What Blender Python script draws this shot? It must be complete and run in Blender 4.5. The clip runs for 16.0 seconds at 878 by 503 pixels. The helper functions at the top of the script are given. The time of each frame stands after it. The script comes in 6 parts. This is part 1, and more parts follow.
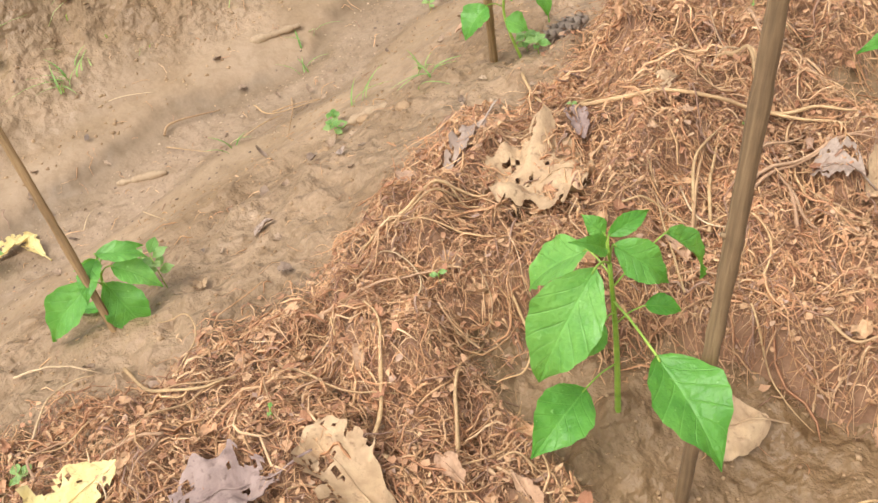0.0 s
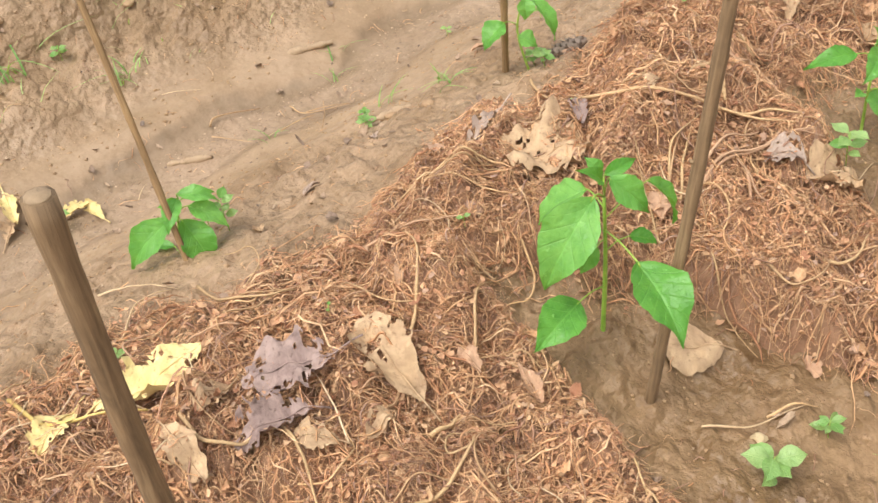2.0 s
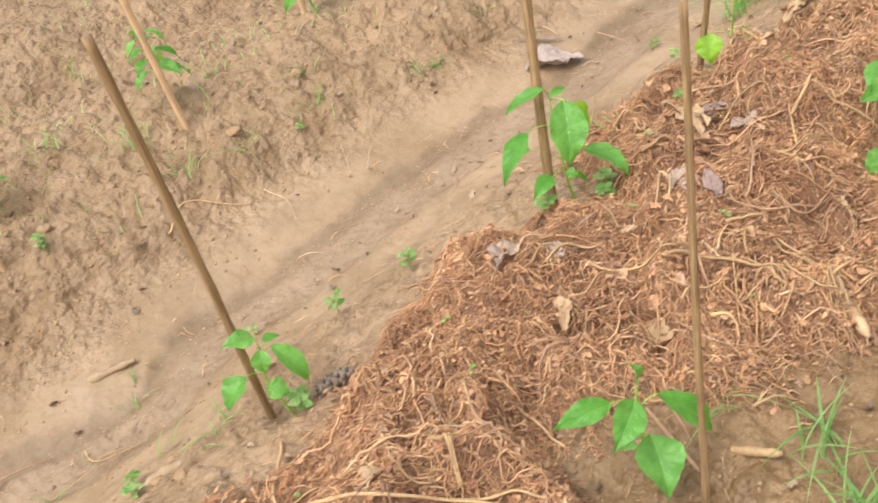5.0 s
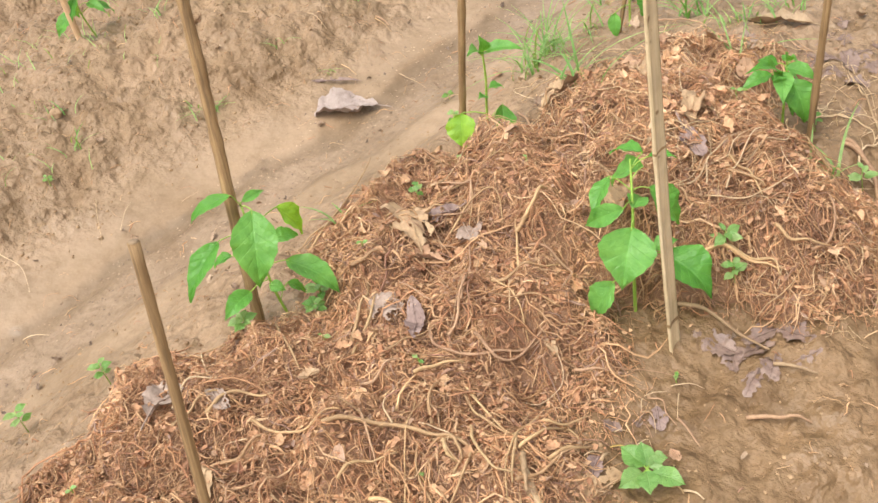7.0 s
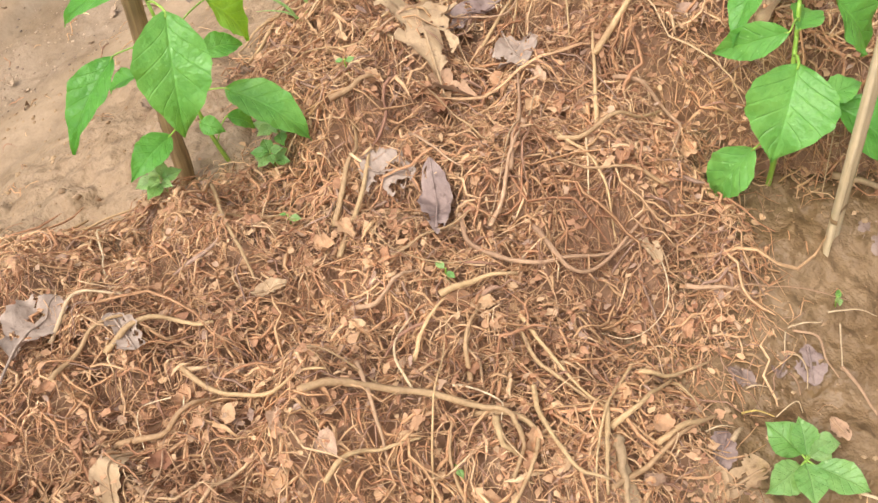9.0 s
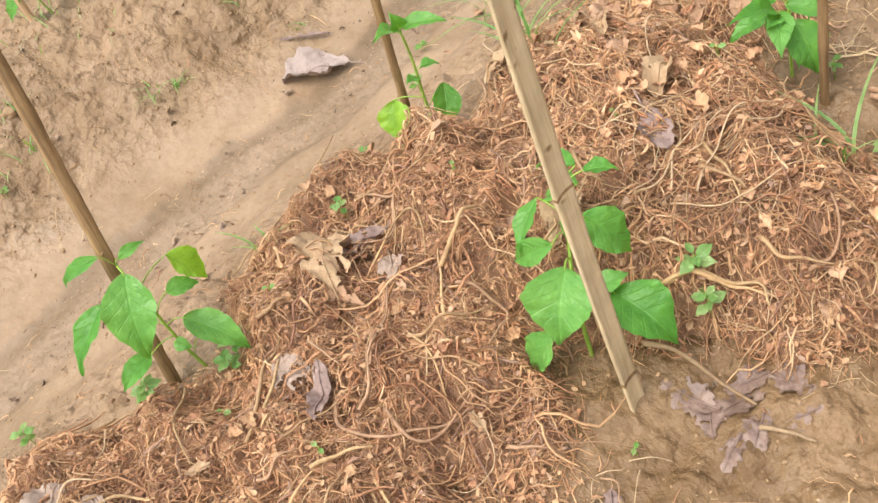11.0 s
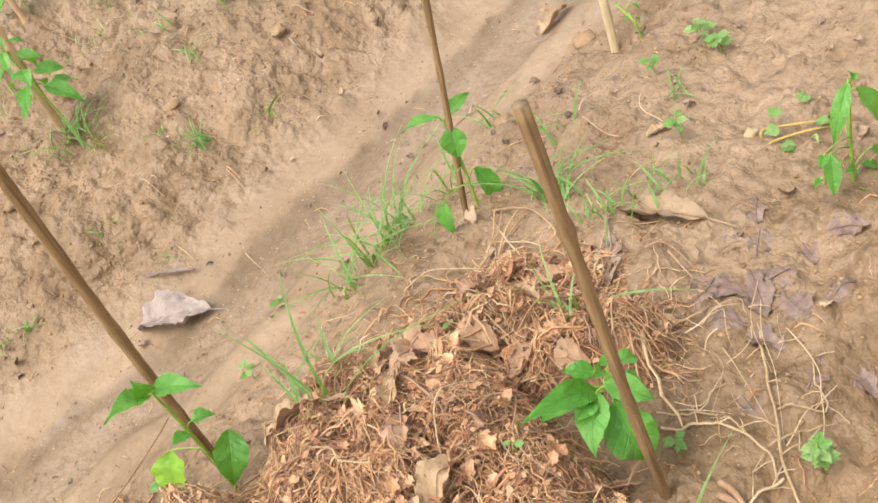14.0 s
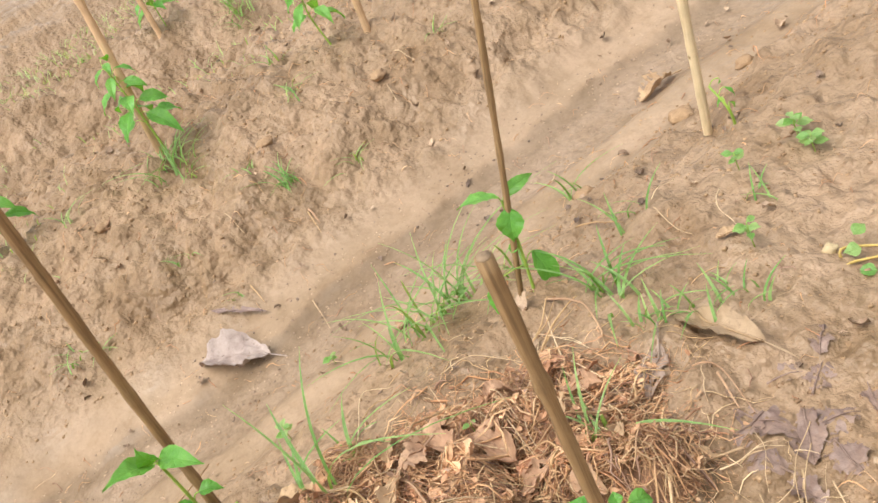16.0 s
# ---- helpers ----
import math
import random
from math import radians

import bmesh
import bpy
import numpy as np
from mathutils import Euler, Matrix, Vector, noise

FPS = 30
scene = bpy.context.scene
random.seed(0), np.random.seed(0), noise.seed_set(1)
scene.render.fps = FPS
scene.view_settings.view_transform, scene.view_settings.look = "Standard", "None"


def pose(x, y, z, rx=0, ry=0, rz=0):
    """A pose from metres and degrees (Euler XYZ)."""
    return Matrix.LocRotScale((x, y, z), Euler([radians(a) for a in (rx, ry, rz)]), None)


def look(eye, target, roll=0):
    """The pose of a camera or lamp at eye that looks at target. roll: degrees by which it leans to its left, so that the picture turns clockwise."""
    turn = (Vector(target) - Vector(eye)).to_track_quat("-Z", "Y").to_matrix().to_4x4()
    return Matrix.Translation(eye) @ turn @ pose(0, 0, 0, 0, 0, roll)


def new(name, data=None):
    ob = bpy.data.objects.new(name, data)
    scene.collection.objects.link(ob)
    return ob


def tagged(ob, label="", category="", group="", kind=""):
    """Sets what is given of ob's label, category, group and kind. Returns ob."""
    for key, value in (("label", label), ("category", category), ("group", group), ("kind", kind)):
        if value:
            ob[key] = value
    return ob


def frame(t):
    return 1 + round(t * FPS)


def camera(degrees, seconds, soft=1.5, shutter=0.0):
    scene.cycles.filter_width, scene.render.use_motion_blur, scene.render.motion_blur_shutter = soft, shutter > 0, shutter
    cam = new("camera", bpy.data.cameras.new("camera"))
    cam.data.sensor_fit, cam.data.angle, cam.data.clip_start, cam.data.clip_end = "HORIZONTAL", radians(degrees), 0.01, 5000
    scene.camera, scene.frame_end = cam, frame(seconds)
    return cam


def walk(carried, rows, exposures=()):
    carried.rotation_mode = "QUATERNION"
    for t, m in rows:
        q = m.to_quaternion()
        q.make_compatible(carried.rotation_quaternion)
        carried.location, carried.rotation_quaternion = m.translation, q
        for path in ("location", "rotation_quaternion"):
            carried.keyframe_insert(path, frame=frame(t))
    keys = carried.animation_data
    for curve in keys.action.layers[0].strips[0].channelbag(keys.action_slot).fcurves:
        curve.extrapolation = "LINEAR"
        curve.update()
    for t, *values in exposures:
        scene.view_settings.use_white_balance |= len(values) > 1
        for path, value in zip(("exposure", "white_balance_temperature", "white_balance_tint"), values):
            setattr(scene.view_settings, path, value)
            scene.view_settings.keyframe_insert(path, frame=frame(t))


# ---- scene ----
cam = camera(49.2, 16.0, shutter=0.1)
PATH = [
    (0, (0.1316, 0.1802, 0.6956), (0.8976, 1.4920, -0.6053), -16.03),
    (0.5, (0.1235, 0.2005, 0.6931), (0.8354, 1.5128, -0.6377), -15.38),
    (1, (0.0682, 0.1748, 0.7071), (0.7927, 1.5198, -0.5836), -12.79),
    (1.5, (-0.0430, 0.0654, 0.7459), (0.7391, 1.4561, -0.4600), -13.42),
    (2, (-0.1009, -0.0052, 0.7530), (0.7759, 1.3236, -0.4576), -10.83),
    (2.5, (-0.0835, -0.0393, 0.7774), (0.8813, 1.2607, -0.3970), -11.17),
    (3, (-0.0090, -0.0521, 0.7799), (1.0477, 1.1789, -0.3898), -12.77),
    (3.5, (0.1777, -0.0553, 0.7904), (1.1267, 1.3283, -0.2981), -22.59),
    (4, (0.2989, -0.0682, 0.7843), (1.2028, 1.3769, -0.2620), -25.07),
    (4.5, (0.4029, -0.0473, 0.8000), (1.2612, 1.4509, -0.2094), -26.26),
    (5, (0.5661, -0.0108, 0.8316), (1.4874, 1.4458, -0.1831), -20.87),
    (5.2, (0.6307, 0.0045, 0.8302), (1.6612, 1.3621, -0.2164), -17.65),
    (7.3, (1.1423, -0.0642, 0.7936), (2.0350, 1.3064, -0.3573), -19.21),
    (7.5, (1.1697, -0.0160, 0.7763), (1.9655, 1.3781, -0.4166), -20.65),
    (8, (1.2403, 0.1830, 0.7507), (1.9455, 1.5533, -0.5240), -20.56),
    (8.5, (1.3141, 0.3424, 0.6192), (1.9958, 1.5180, -0.8482), -19.81),
    (9, (1.3233, 0.3772, 0.6151), (2.0240, 1.4484, -0.9216), -18.49),
    (9.5, (1.3366, 0.3587, 0.6992), (2.1294, 1.4394, -0.7852), -19.19),
    (9.7, (1.3406, 0.3343, 0.7303), (2.1591, 1.4097, -0.7440), -19.38),
    (11.8, (1.6306, -0.1187, 0.7181), (2.1122, 1.4898, -0.3685), -35.73),
    (12, (1.6489, -0.1063, 0.7140), (2.1978, 1.4578, -0.4051), -34.89),
    (12.5, (1.7674, 0.0078, 0.7119), (2.3689, 1.5163, -0.4555), -33.09),
    (13, (1.8310, 0.0657, 0.7237), (2.4828, 1.5013, -0.5069), -31.77),
    (13.5, (1.8860, 0.0745, 0.7273), (2.6129, 1.4610, -0.5173), -29.73),
    (14, (2.0505, 0.0870, 0.7109), (2.6788, 1.6309, -0.3944), -32.80),
    (14.5, (2.1684, 0.0665, 0.6982), (2.7581, 1.6922, -0.3066), -33.87),
    (15, (2.1859, 0.0845, 0.6922), (2.6431, 1.7993, -0.2299), -34.29),
    (15.5, (2.1807, 0.1004, 0.6875), (2.5848, 1.8117, -0.2654), -33.08),
    (16, (2.1958, 0.0920, 0.6935), (2.6578, 1.7882, -0.2603), -30.57),
]
walk(cam, [(t, look(eye, target, roll)) for t, eye, target, roll in PATH], exposures=[(0.0, 0.86), (11.8, 0.90), (13.8, 0.88), (16.0, 0.87)])

# ---- light ----
world = bpy.data.worlds.new("world")
scene.world = world
world.use_nodes = True
wn = world.node_tree
sky = wn.nodes.new("ShaderNodeTexSky")
sky.sky_type = "NISHITA"
sky.sun_disc = False
sky.sun_elevation = radians(70)
sky.sun_rotation = radians(-100)
sky.dust_density = 4.0
pale = wn.nodes.new("ShaderNodeHueSaturation")
pale.inputs["Saturation"].default_value = 0.22
wn.links.new(sky.outputs[0], pale.inputs["Color"])
wn.links.new(pale.outputs[0], wn.nodes["Background"].inputs[0])
wn.nodes["Background"].inputs[1].default_value = 0.138
sun = new("sun", bpy.data.lights.new("sun", "SUN"))
sun.data.energy, sun.data.angle, sun.data.color = 1.1, radians(34), (1.0, 0.95, 0.87)
sun.matrix_world = look((-2.6, 0.2, 5.6), (0.6, 0.8, 0))


# ---- materials ----
def ramp(nt, source, stops):
    node = nt.nodes.new("ShaderNodeValToRGB")
    els = node.color_ramp.elements
    while len(els) < len(stops):
        els.new(0.5)
    for el, (p, c) in zip(els, stops):
        el.position, el.color = p, (*c, 1)
    nt.links.new(source, node.inputs[0])
    return node.outputs[0]


def noise_node(nt, scale, detail=5, rough=0.6, vector=None, distort=0.0):
    node = nt.nodes.new("ShaderNodeTexNoise")
    node.inputs["Scale"].default_value, node.inputs["Detail"].default_value = scale, detail
    node.inputs["Roughness"].default_value, node.inputs["Distortion"].default_value = rough, distort
    if vector:
        nt.links.new(vector, node.inputs["Vector"])
    return node.outputs[0]


def mixed(nt, mode, factor, a, b):
    node = nt.nodes.new("ShaderNodeMix")
    node.data_type, node.blend_type = "RGBA", mode
    for value, socket in ((factor, node.inputs[0]), (a, node.inputs[6]), (b, node.inputs[7])):
        if isinstance(value, (int, float)):
            socket.default_value = value
        elif isinstance(value, tuple):
            socket.default_value = (*value, 1)
        else:
            nt.links.new(value, socket)
    return node.outputs[2]


def material(name, rough=0.8):
    m = bpy.data.materials.new(name)
    m.use_nodes = True
    nt = m.node_tree
    bsdf = nt.nodes["Principled BSDF"]
    bsdf.inputs["Roughness"].default_value = rough
    coord = nt.nodes.new("ShaderNodeTexCoord").outputs["Object"]
    return m, nt, bsdf, coord


def bump(nt, bsdf, height, strength, distance):
    node = nt.nodes.new("ShaderNodeBump")
    node.inputs["Strength"].default_value, node.inputs["Distance"].default_value = strength, distance
    nt.links.new(height, node.inputs["Height"])
    nt.links.new(node.outputs[0], bsdf.inputs["Normal"])
    return node


def litter_material(name, stops, rough=0.8, grain=260.0, per_object=False):
    """Dry plant matter: a colour for each loose piece, finer stains along it."""
    m, nt, bsdf, coord = material(name, rough)
    if per_object:
        pick = nt.nodes.new("ShaderNodeObjectInfo").outputs["Random"]
    else:
        pick = nt.nodes.new("ShaderNodeNewGeometry").outputs["Random Per Island"]
    base = ramp(nt, pick, stops)
    stain = ramp(nt, noise_node(nt, grain, 4, 0.7, coord), [(0.3, (0.78, 0.74, 0.70)), (0.7, (1.12, 1.12, 1.12))])
    broad = ramp(nt, noise_node(nt, 9, 4, 0.62, coord, 0.3), [(0.32, (0.76, 0.70, 0.68)), (0.5, (1.05, 1.04, 1.02)), (0.68, (1.30, 1.30, 1.28))])
    nt.links.new(mixed(nt, "MULTIPLY", 1.0, mixed(nt, "MULTIPLY", 1.0, base, stain), broad), bsdf.inputs["Base Color"])
    bump(nt, bsdf, noise_node(nt, grain * 1.5, 3, 0.6, coord), 0.5, 0.002)
    return m


def soil_material():
    m, nt, bsdf, coord = material("mud", 0.7)
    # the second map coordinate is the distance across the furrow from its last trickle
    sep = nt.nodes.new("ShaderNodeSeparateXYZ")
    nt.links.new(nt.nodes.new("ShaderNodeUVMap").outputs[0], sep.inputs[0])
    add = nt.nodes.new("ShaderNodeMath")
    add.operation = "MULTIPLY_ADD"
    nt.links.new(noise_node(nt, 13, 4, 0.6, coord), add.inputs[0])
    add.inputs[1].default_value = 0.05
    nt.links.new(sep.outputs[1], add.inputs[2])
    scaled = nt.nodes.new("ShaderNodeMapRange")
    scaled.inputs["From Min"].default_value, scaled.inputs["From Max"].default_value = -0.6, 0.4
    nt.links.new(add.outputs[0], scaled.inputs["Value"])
    # wet: damp trickle bed, its tone also darkened for the bank's shade
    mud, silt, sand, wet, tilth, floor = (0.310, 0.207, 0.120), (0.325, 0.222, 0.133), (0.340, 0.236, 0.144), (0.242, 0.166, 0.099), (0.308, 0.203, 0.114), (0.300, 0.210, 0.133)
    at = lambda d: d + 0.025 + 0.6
    # the dark stops at -0.30 and -0.175 paint shade under the small steps
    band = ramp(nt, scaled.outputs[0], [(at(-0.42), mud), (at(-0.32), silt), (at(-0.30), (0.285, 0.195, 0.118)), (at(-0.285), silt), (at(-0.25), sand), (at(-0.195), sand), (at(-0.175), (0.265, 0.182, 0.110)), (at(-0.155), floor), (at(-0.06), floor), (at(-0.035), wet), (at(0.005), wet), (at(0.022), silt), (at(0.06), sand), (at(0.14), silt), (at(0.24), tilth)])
    grain = ramp(nt, noise_node(nt, 150, 5, 0.7, coord), [(0.30, (0.80, 0.77, 0.73)), (0.50, (1.0, 1.0, 1.0)), (0.70, (1.14, 1.14, 1.15))])
    scab = ramp(nt, noise_node(nt, 26, 5, 0.62, coord, 0.4), [(0.34, (0.80, 0.76, 0.69)), (0.5, (1.02, 1.02, 1.02)), (0.66, (1.12, 1.12, 1.14))])
    patch = ramp(nt, noise_node(nt, 5.0, 6, 0.62, coord, 0.5), [(0.33, (0.74, 0.68, 0.58)), (0.5, (1.0, 1.0, 1.0)), (0.64, (1.20, 1.20, 1.24))])
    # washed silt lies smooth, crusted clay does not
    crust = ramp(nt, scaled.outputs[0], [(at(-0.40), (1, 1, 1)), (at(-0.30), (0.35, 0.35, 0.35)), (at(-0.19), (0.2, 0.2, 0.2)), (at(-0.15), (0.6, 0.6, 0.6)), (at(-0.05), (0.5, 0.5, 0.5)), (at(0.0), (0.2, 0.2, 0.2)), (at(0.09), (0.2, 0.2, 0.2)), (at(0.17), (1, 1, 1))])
    colour = mixed(nt, "MULTIPLY", 0.7, band, grain)
    colour = mixed(nt, "MULTIPLY", 0.9, mixed(nt, "MULTIPLY", 0.9, colour, patch), scab)
    smooth_silt = mixed(nt, "MULTIPLY", 0.35, mixed(nt, "MULTIPLY", 0.5, mixed(nt, "MULTIPLY", 0.6, band, patch), scab), grain)
    colour = mixed(nt, "MIX", crust, smooth_silt, colour)
    # the bare bed past the mulch has dried paler than the wet side
    along = nt.nodes.new("ShaderNodeMapRange")
    along.inputs["From Min"].default_value, along.inputs["From Max"].default_value = 0.0, 4.0
    nt.links.new(sep.outputs[0], along.inputs["Value"])
    colour = mixed(nt, "MULTIPLY", 1.0, colour, ramp(nt, along.outputs[0], [(0.55, (0.95, 0.94, 0.92)), (0.70, (1.0, 1.01, 1.04))]))
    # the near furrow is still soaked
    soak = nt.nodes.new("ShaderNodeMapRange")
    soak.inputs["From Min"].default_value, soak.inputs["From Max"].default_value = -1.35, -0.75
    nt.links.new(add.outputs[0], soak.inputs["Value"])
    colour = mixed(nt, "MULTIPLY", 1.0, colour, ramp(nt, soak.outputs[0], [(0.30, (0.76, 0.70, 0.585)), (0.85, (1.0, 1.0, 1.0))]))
    nt.links.new(colour, bsdf.inputs["Base Color"])
    nt.links.new(ramp(nt, noise_node(nt, 7, 3, 0.5, coord), [(0.35, (0.42, 0.42, 0.42)), (0.65, (0.75, 0.75, 0.75))]), bsdf.inputs["Roughness"])
    lumps = nt.nodes.new("ShaderNodeTexVoronoi")
    lumps.feature = "SMOOTH_F1"
    lumps.inputs["Scale"].default_value = 52
    nt.links.new(coord, lumps.inputs["Vector"])
    both = nt.nodes.new("ShaderNodeMath")
    both.operation = "MULTIPLY_ADD"
    both.inputs[1].default_value = -0.7
    nt.links.new(lumps.outputs["Distance"], both.inputs[0])
    nt.links.new(noise_node(nt, 60, 3, 0.5, coord), both.inputs[2])
    relief = bump(nt, bsdf, both.outputs[0], 0.9, 0.012)
    nt.links.new(crust, relief.inputs["Strength"])
    return m


def leaf_material(name, dark, light, translucent=0.3):
    """Living leaf: veins from the UV, blotches, some light let through."""
    m, nt, bsdf, coord = material(name, 0.35)
    uv = nt.nodes.new("ShaderNodeUVMap").outputs[0]
    sep = nt.nodes.new("ShaderNodeSeparateXYZ")
    nt.links.new(uv, sep.inputs[0])

    def mth(op, a, b=None):
        node = nt.nodes.new("ShaderNodeMath")
        node.operation = op
        for v, s in ((a, node.inputs[0]), (b, node.inputs[1])):
            if isinstance(v, (int, float)):
                s.default_value = v
            elif v is not None:
                nt.links.new(v, s)
        return node.outputs[0]
    across = mth("ABSOLUTE", mth("SUBTRACT", sep.outputs[0], 0.5))
    side = mth("ABSOLUTE", mth("SUBTRACT", mth("FRACT", mth("MULTIPLY", mth("SUBTRACT", sep.outputs[1], mth("MULTIPLY", mth("POWER", across, 0.75), 0.42)), 6.5)), 0.5))
    vein = mth("MAXIMUM", ramp(nt, across, [(0.0, (1, 1, 1)), (0.035, (0, 0, 0))]), ramp(nt, side, [(0.0, (0.7, 0.7, 0.7)), (0.075, (0, 0, 0))]))
    tone = ramp(nt, nt.nodes.new("ShaderNodeObjectInfo").outputs["Random"], [(0.0, dark), (1.0, light)])
    blot = ramp(nt, noise_node(nt, 45, 4, 0.6, coord), [(0.3, (0.72, 0.80, 0.70)), (0.7, (1.25, 1.14, 1.2))])
    base = mixed(nt, "MULTIPLY", 1.0, tone, blot)
    pale_c = tuple(min(1, c * 1.35 + 0.03) for c in light)
    base = mixed(nt, "MIX", mth("MULTIPLY", vein, 0.26), base, pale_c)
    # specks where insects have scraped the leaf
    fleck = ramp(nt, noise_node(nt, 150, 2, 0.5, coord), [(0.70, (0, 0, 0)), (0.76, (0.55, 0.55, 0.55))])
    base = mixed(nt, "MIX", fleck, base, tuple(min(1, c * 1.2 + 0.12) for c in light))
    nt.links.new(base, bsdf.inputs["Base Color"])
    bump(nt, bsdf, mth("SUBTRACT", mth("MULTIPLY", noise_node(nt, 90, 3, 0.55, coord), 1.6), mth("MULTIPLY", vein, 0.4)), 0.7, 0.003)
    glow = nt.nodes.new("ShaderNodeBsdfTranslucent")
    nt.links.new(mixed(nt, "MULTIPLY", 1.0, base, (1.5, 1.25, 0.35)), glow.inputs[0])
    mix = nt.nodes.new("ShaderNodeMixShader")
    mix.inputs[0].default_value = translucent
    nt.links.new(bsdf.outputs[0], mix.inputs[1])
    nt.links.new(glow.outputs[0], mix.inputs[2])
    nt.links.new(mix.outputs[0], nt.nodes["Material Output"].inputs[0])
    return m


def wood_material(name, stops, stretch=(60, 60, 3), rough=0.75, spots=False):
    """Grain along local z, broad stains, each stake its own tone."""
    m, nt, bsdf, coord = material(name, rough)
    mapping = nt.nodes.new("ShaderNodeMapping")
    mapping.inputs["Scale"].default_value = stretch
    nt.links.new(coord, mapping.inputs[0])
    grain = noise_node(nt, 3.0, 6, 0.65, mapping.outputs[0], 0.6)
    base = ramp(nt, grain, stops)
    stain = ramp(nt, noise_node(nt, 11, 4, 0.65, coord), [(0.3, (0.7, 0.67, 0.64)), (0.65, (1.15, 1.13, 1.1))])
    colour = mixed(nt, "MULTIPLY", 0.9, base, stain)
    if spots:
        dots = ramp(nt, noise_node(nt, 42, 2, 0.5, coord), [(0.66, (1, 1, 1)), (0.72, (0.42, 0.33, 0.24))])
        colour = mixed(nt, "MULTIPLY", 1.0, colour, dots)
    nt.links.new(colour, bsdf.inputs["Base Color"])
    bump(nt, bsdf, grain, 0.6, 0.003)
    return m


def dead_leaf_material(name, dark, light, rough=0.75):
    m, nt, bsdf, coord = material(name, rough)
    base = ramp(nt, noise_node(nt, 28, 5, 0.65, coord, 0.5), [(0.3, dark), (0.62, light)])
    spots = ramp(nt, noise_node(nt, 130, 3, 0.6, coord), [(0.28, (0.45, 0.4, 0.38)), (0.42, (1, 1, 1))])
    nt.links.new(mixed(nt, "MULTIPLY", 0.8, base, spots), bsdf.inputs["Base Color"])
    bump(nt, bsdf, noise_node(nt, 70, 4, 0.6, coord), 0.7, 0.004)
    return m


MUD = soil_material()
HUMUS = litter_material("humus", [(0.0, (0.27, 0.155, 0.092)), (1.0, (0.33, 0.19, 0.112))], 0.9, 120)
FIBRE = litter_material("dry_roots", [(0.0, (0.32, 0.164, 0.102)), (0.12, (0.38, 0.246, 0.177)), (0.2, (0.47, 0.236, 0.126)), (0.45, (0.59, 0.323, 0.167)), (0.62, (0.56, 0.347, 0.181)), (0.82, (0.66, 0.410, 0.228)), (1.0, (0.73, 0.511, 0.307))])
FLAKE = litter_material("leaf_crumbs", [(0.0, (0.33, 0.155, 0.085)), (0.3, (0.44, 0.238, 0.132)), (0.6, (0.52, 0.310, 0.174)), (0.85, (0.59, 0.388, 0.221)), (1.0, (0.38, 0.252, 0.193))], 0.8, 180)
RUST = litter_material("rust_crumbs", [(0.0, (0.42, 0.23, 0.135)), (0.4, (0.62, 0.375, 0.22)), (0.8, (0.66, 0.42, 0.25)), (1.0, (0.69, 0.48, 0.30))], 0.8, 140)
STRAW = litter_material("pale_straw", [(0.0, (0.52, 0.36, 0.19)), (0.5, (0.68, 0.50, 0.29)), (1.0, (0.78, 0.63, 0.42))])
WET_BITS = litter_material("wet_leaf_bits", [(0.0, (0.15, 0.105, 0.08)), (0.5, (0.33, 0.23, 0.155)), (1.0, (0.52, 0.39, 0.27))], 0.6)
CLOD = litter_material("mud_crumbs", [(0.0, (0.33, 0.215, 0.12)), (1.0, (0.42, 0.285, 0.165))], 0.85, 220)
ROOT = {
    "t": litter_material("tan_root", [(0.0, (0.38, 0.235, 0.125)), (0.5, (0.46, 0.315, 0.165)), (1.0, (0.60, 0.40, 0.21))], 0.7, 200, True),
    "d": litter_material("brown_root", [(0.0, (0.37, 0.225, 0.135)), (1.0, (0.48, 0.31, 0.19))], 0.75, 200, True),
    "p": litter_material("pale_root", [(0.0, (0.50, 0.36, 0.21)), (1.0, (0.72, 0.57, 0.38))], 0.7, 200, True),
    "y": litter_material("yellow_stalk", [(0.0, (0.55, 0.40, 0.12)), (1.0, (0.62, 0.47, 0.16))], 0.6, 200, True),
    "w": litter_material("bleached_stalk", [(0.0, (0.34, 0.23, 0.13)), (1.0, (0.42, 0.30, 0.18))], 0.7, 200, True),
}
GREEN = leaf_material("pepper_leaf", (0.110, 0.365, 0.048), (0.195, 0.490, 0.105), 0.36)
LIME = leaf_material("pale_leaf", (0.27, 0.56, 0.05), (0.36, 0.62, 0.08), 0.4)
STEM = leaf_material("green_stem", (0.30, 0.50, 0.07), (0.38, 0.56, 0.10), 0.1)
GRASS = leaf_material("grass_blade", (0.15, 0.37, 0.09), (0.33, 0.52, 0.20), 0.35)
WEED = leaf_material("weed_leaf", (0.17, 0.39, 0.085), (0.34, 0.52, 0.20), 0.3)
BARK_WOOD = wood_material("weathered_stick", [(0.3, (0.13, 0.085, 0.045)), (0.5, (0.245, 0.16, 0.085)), (0.72, (0.37, 0.255, 0.14))])
BAMBOO = wood_material("split_bamboo", [(0.3, (0.52, 0.39, 0.22)), (0.5, (0.68, 0.54, 0.33)), (0.75, (0.78, 0.65, 0.44))], spots=True)
CANE = wood_material("brown_cane", [(0.3, (0.16, 0.10, 0.045)), (0.5, (0.32, 0.20, 0.092)), (0.75, (0.50, 0.34, 0.165))])
FRESH = wood_material("orange_stick", [(0.3, (0.54, 0.34, 0.185)), (0.5, (0.66, 0.44, 0.25)), (0.75, (0.74, 0.54, 0.33))])
PITH = dead_leaf_material("cut_wood", (0.20, 0.135, 0.078), (0.36, 0.25, 0.145))
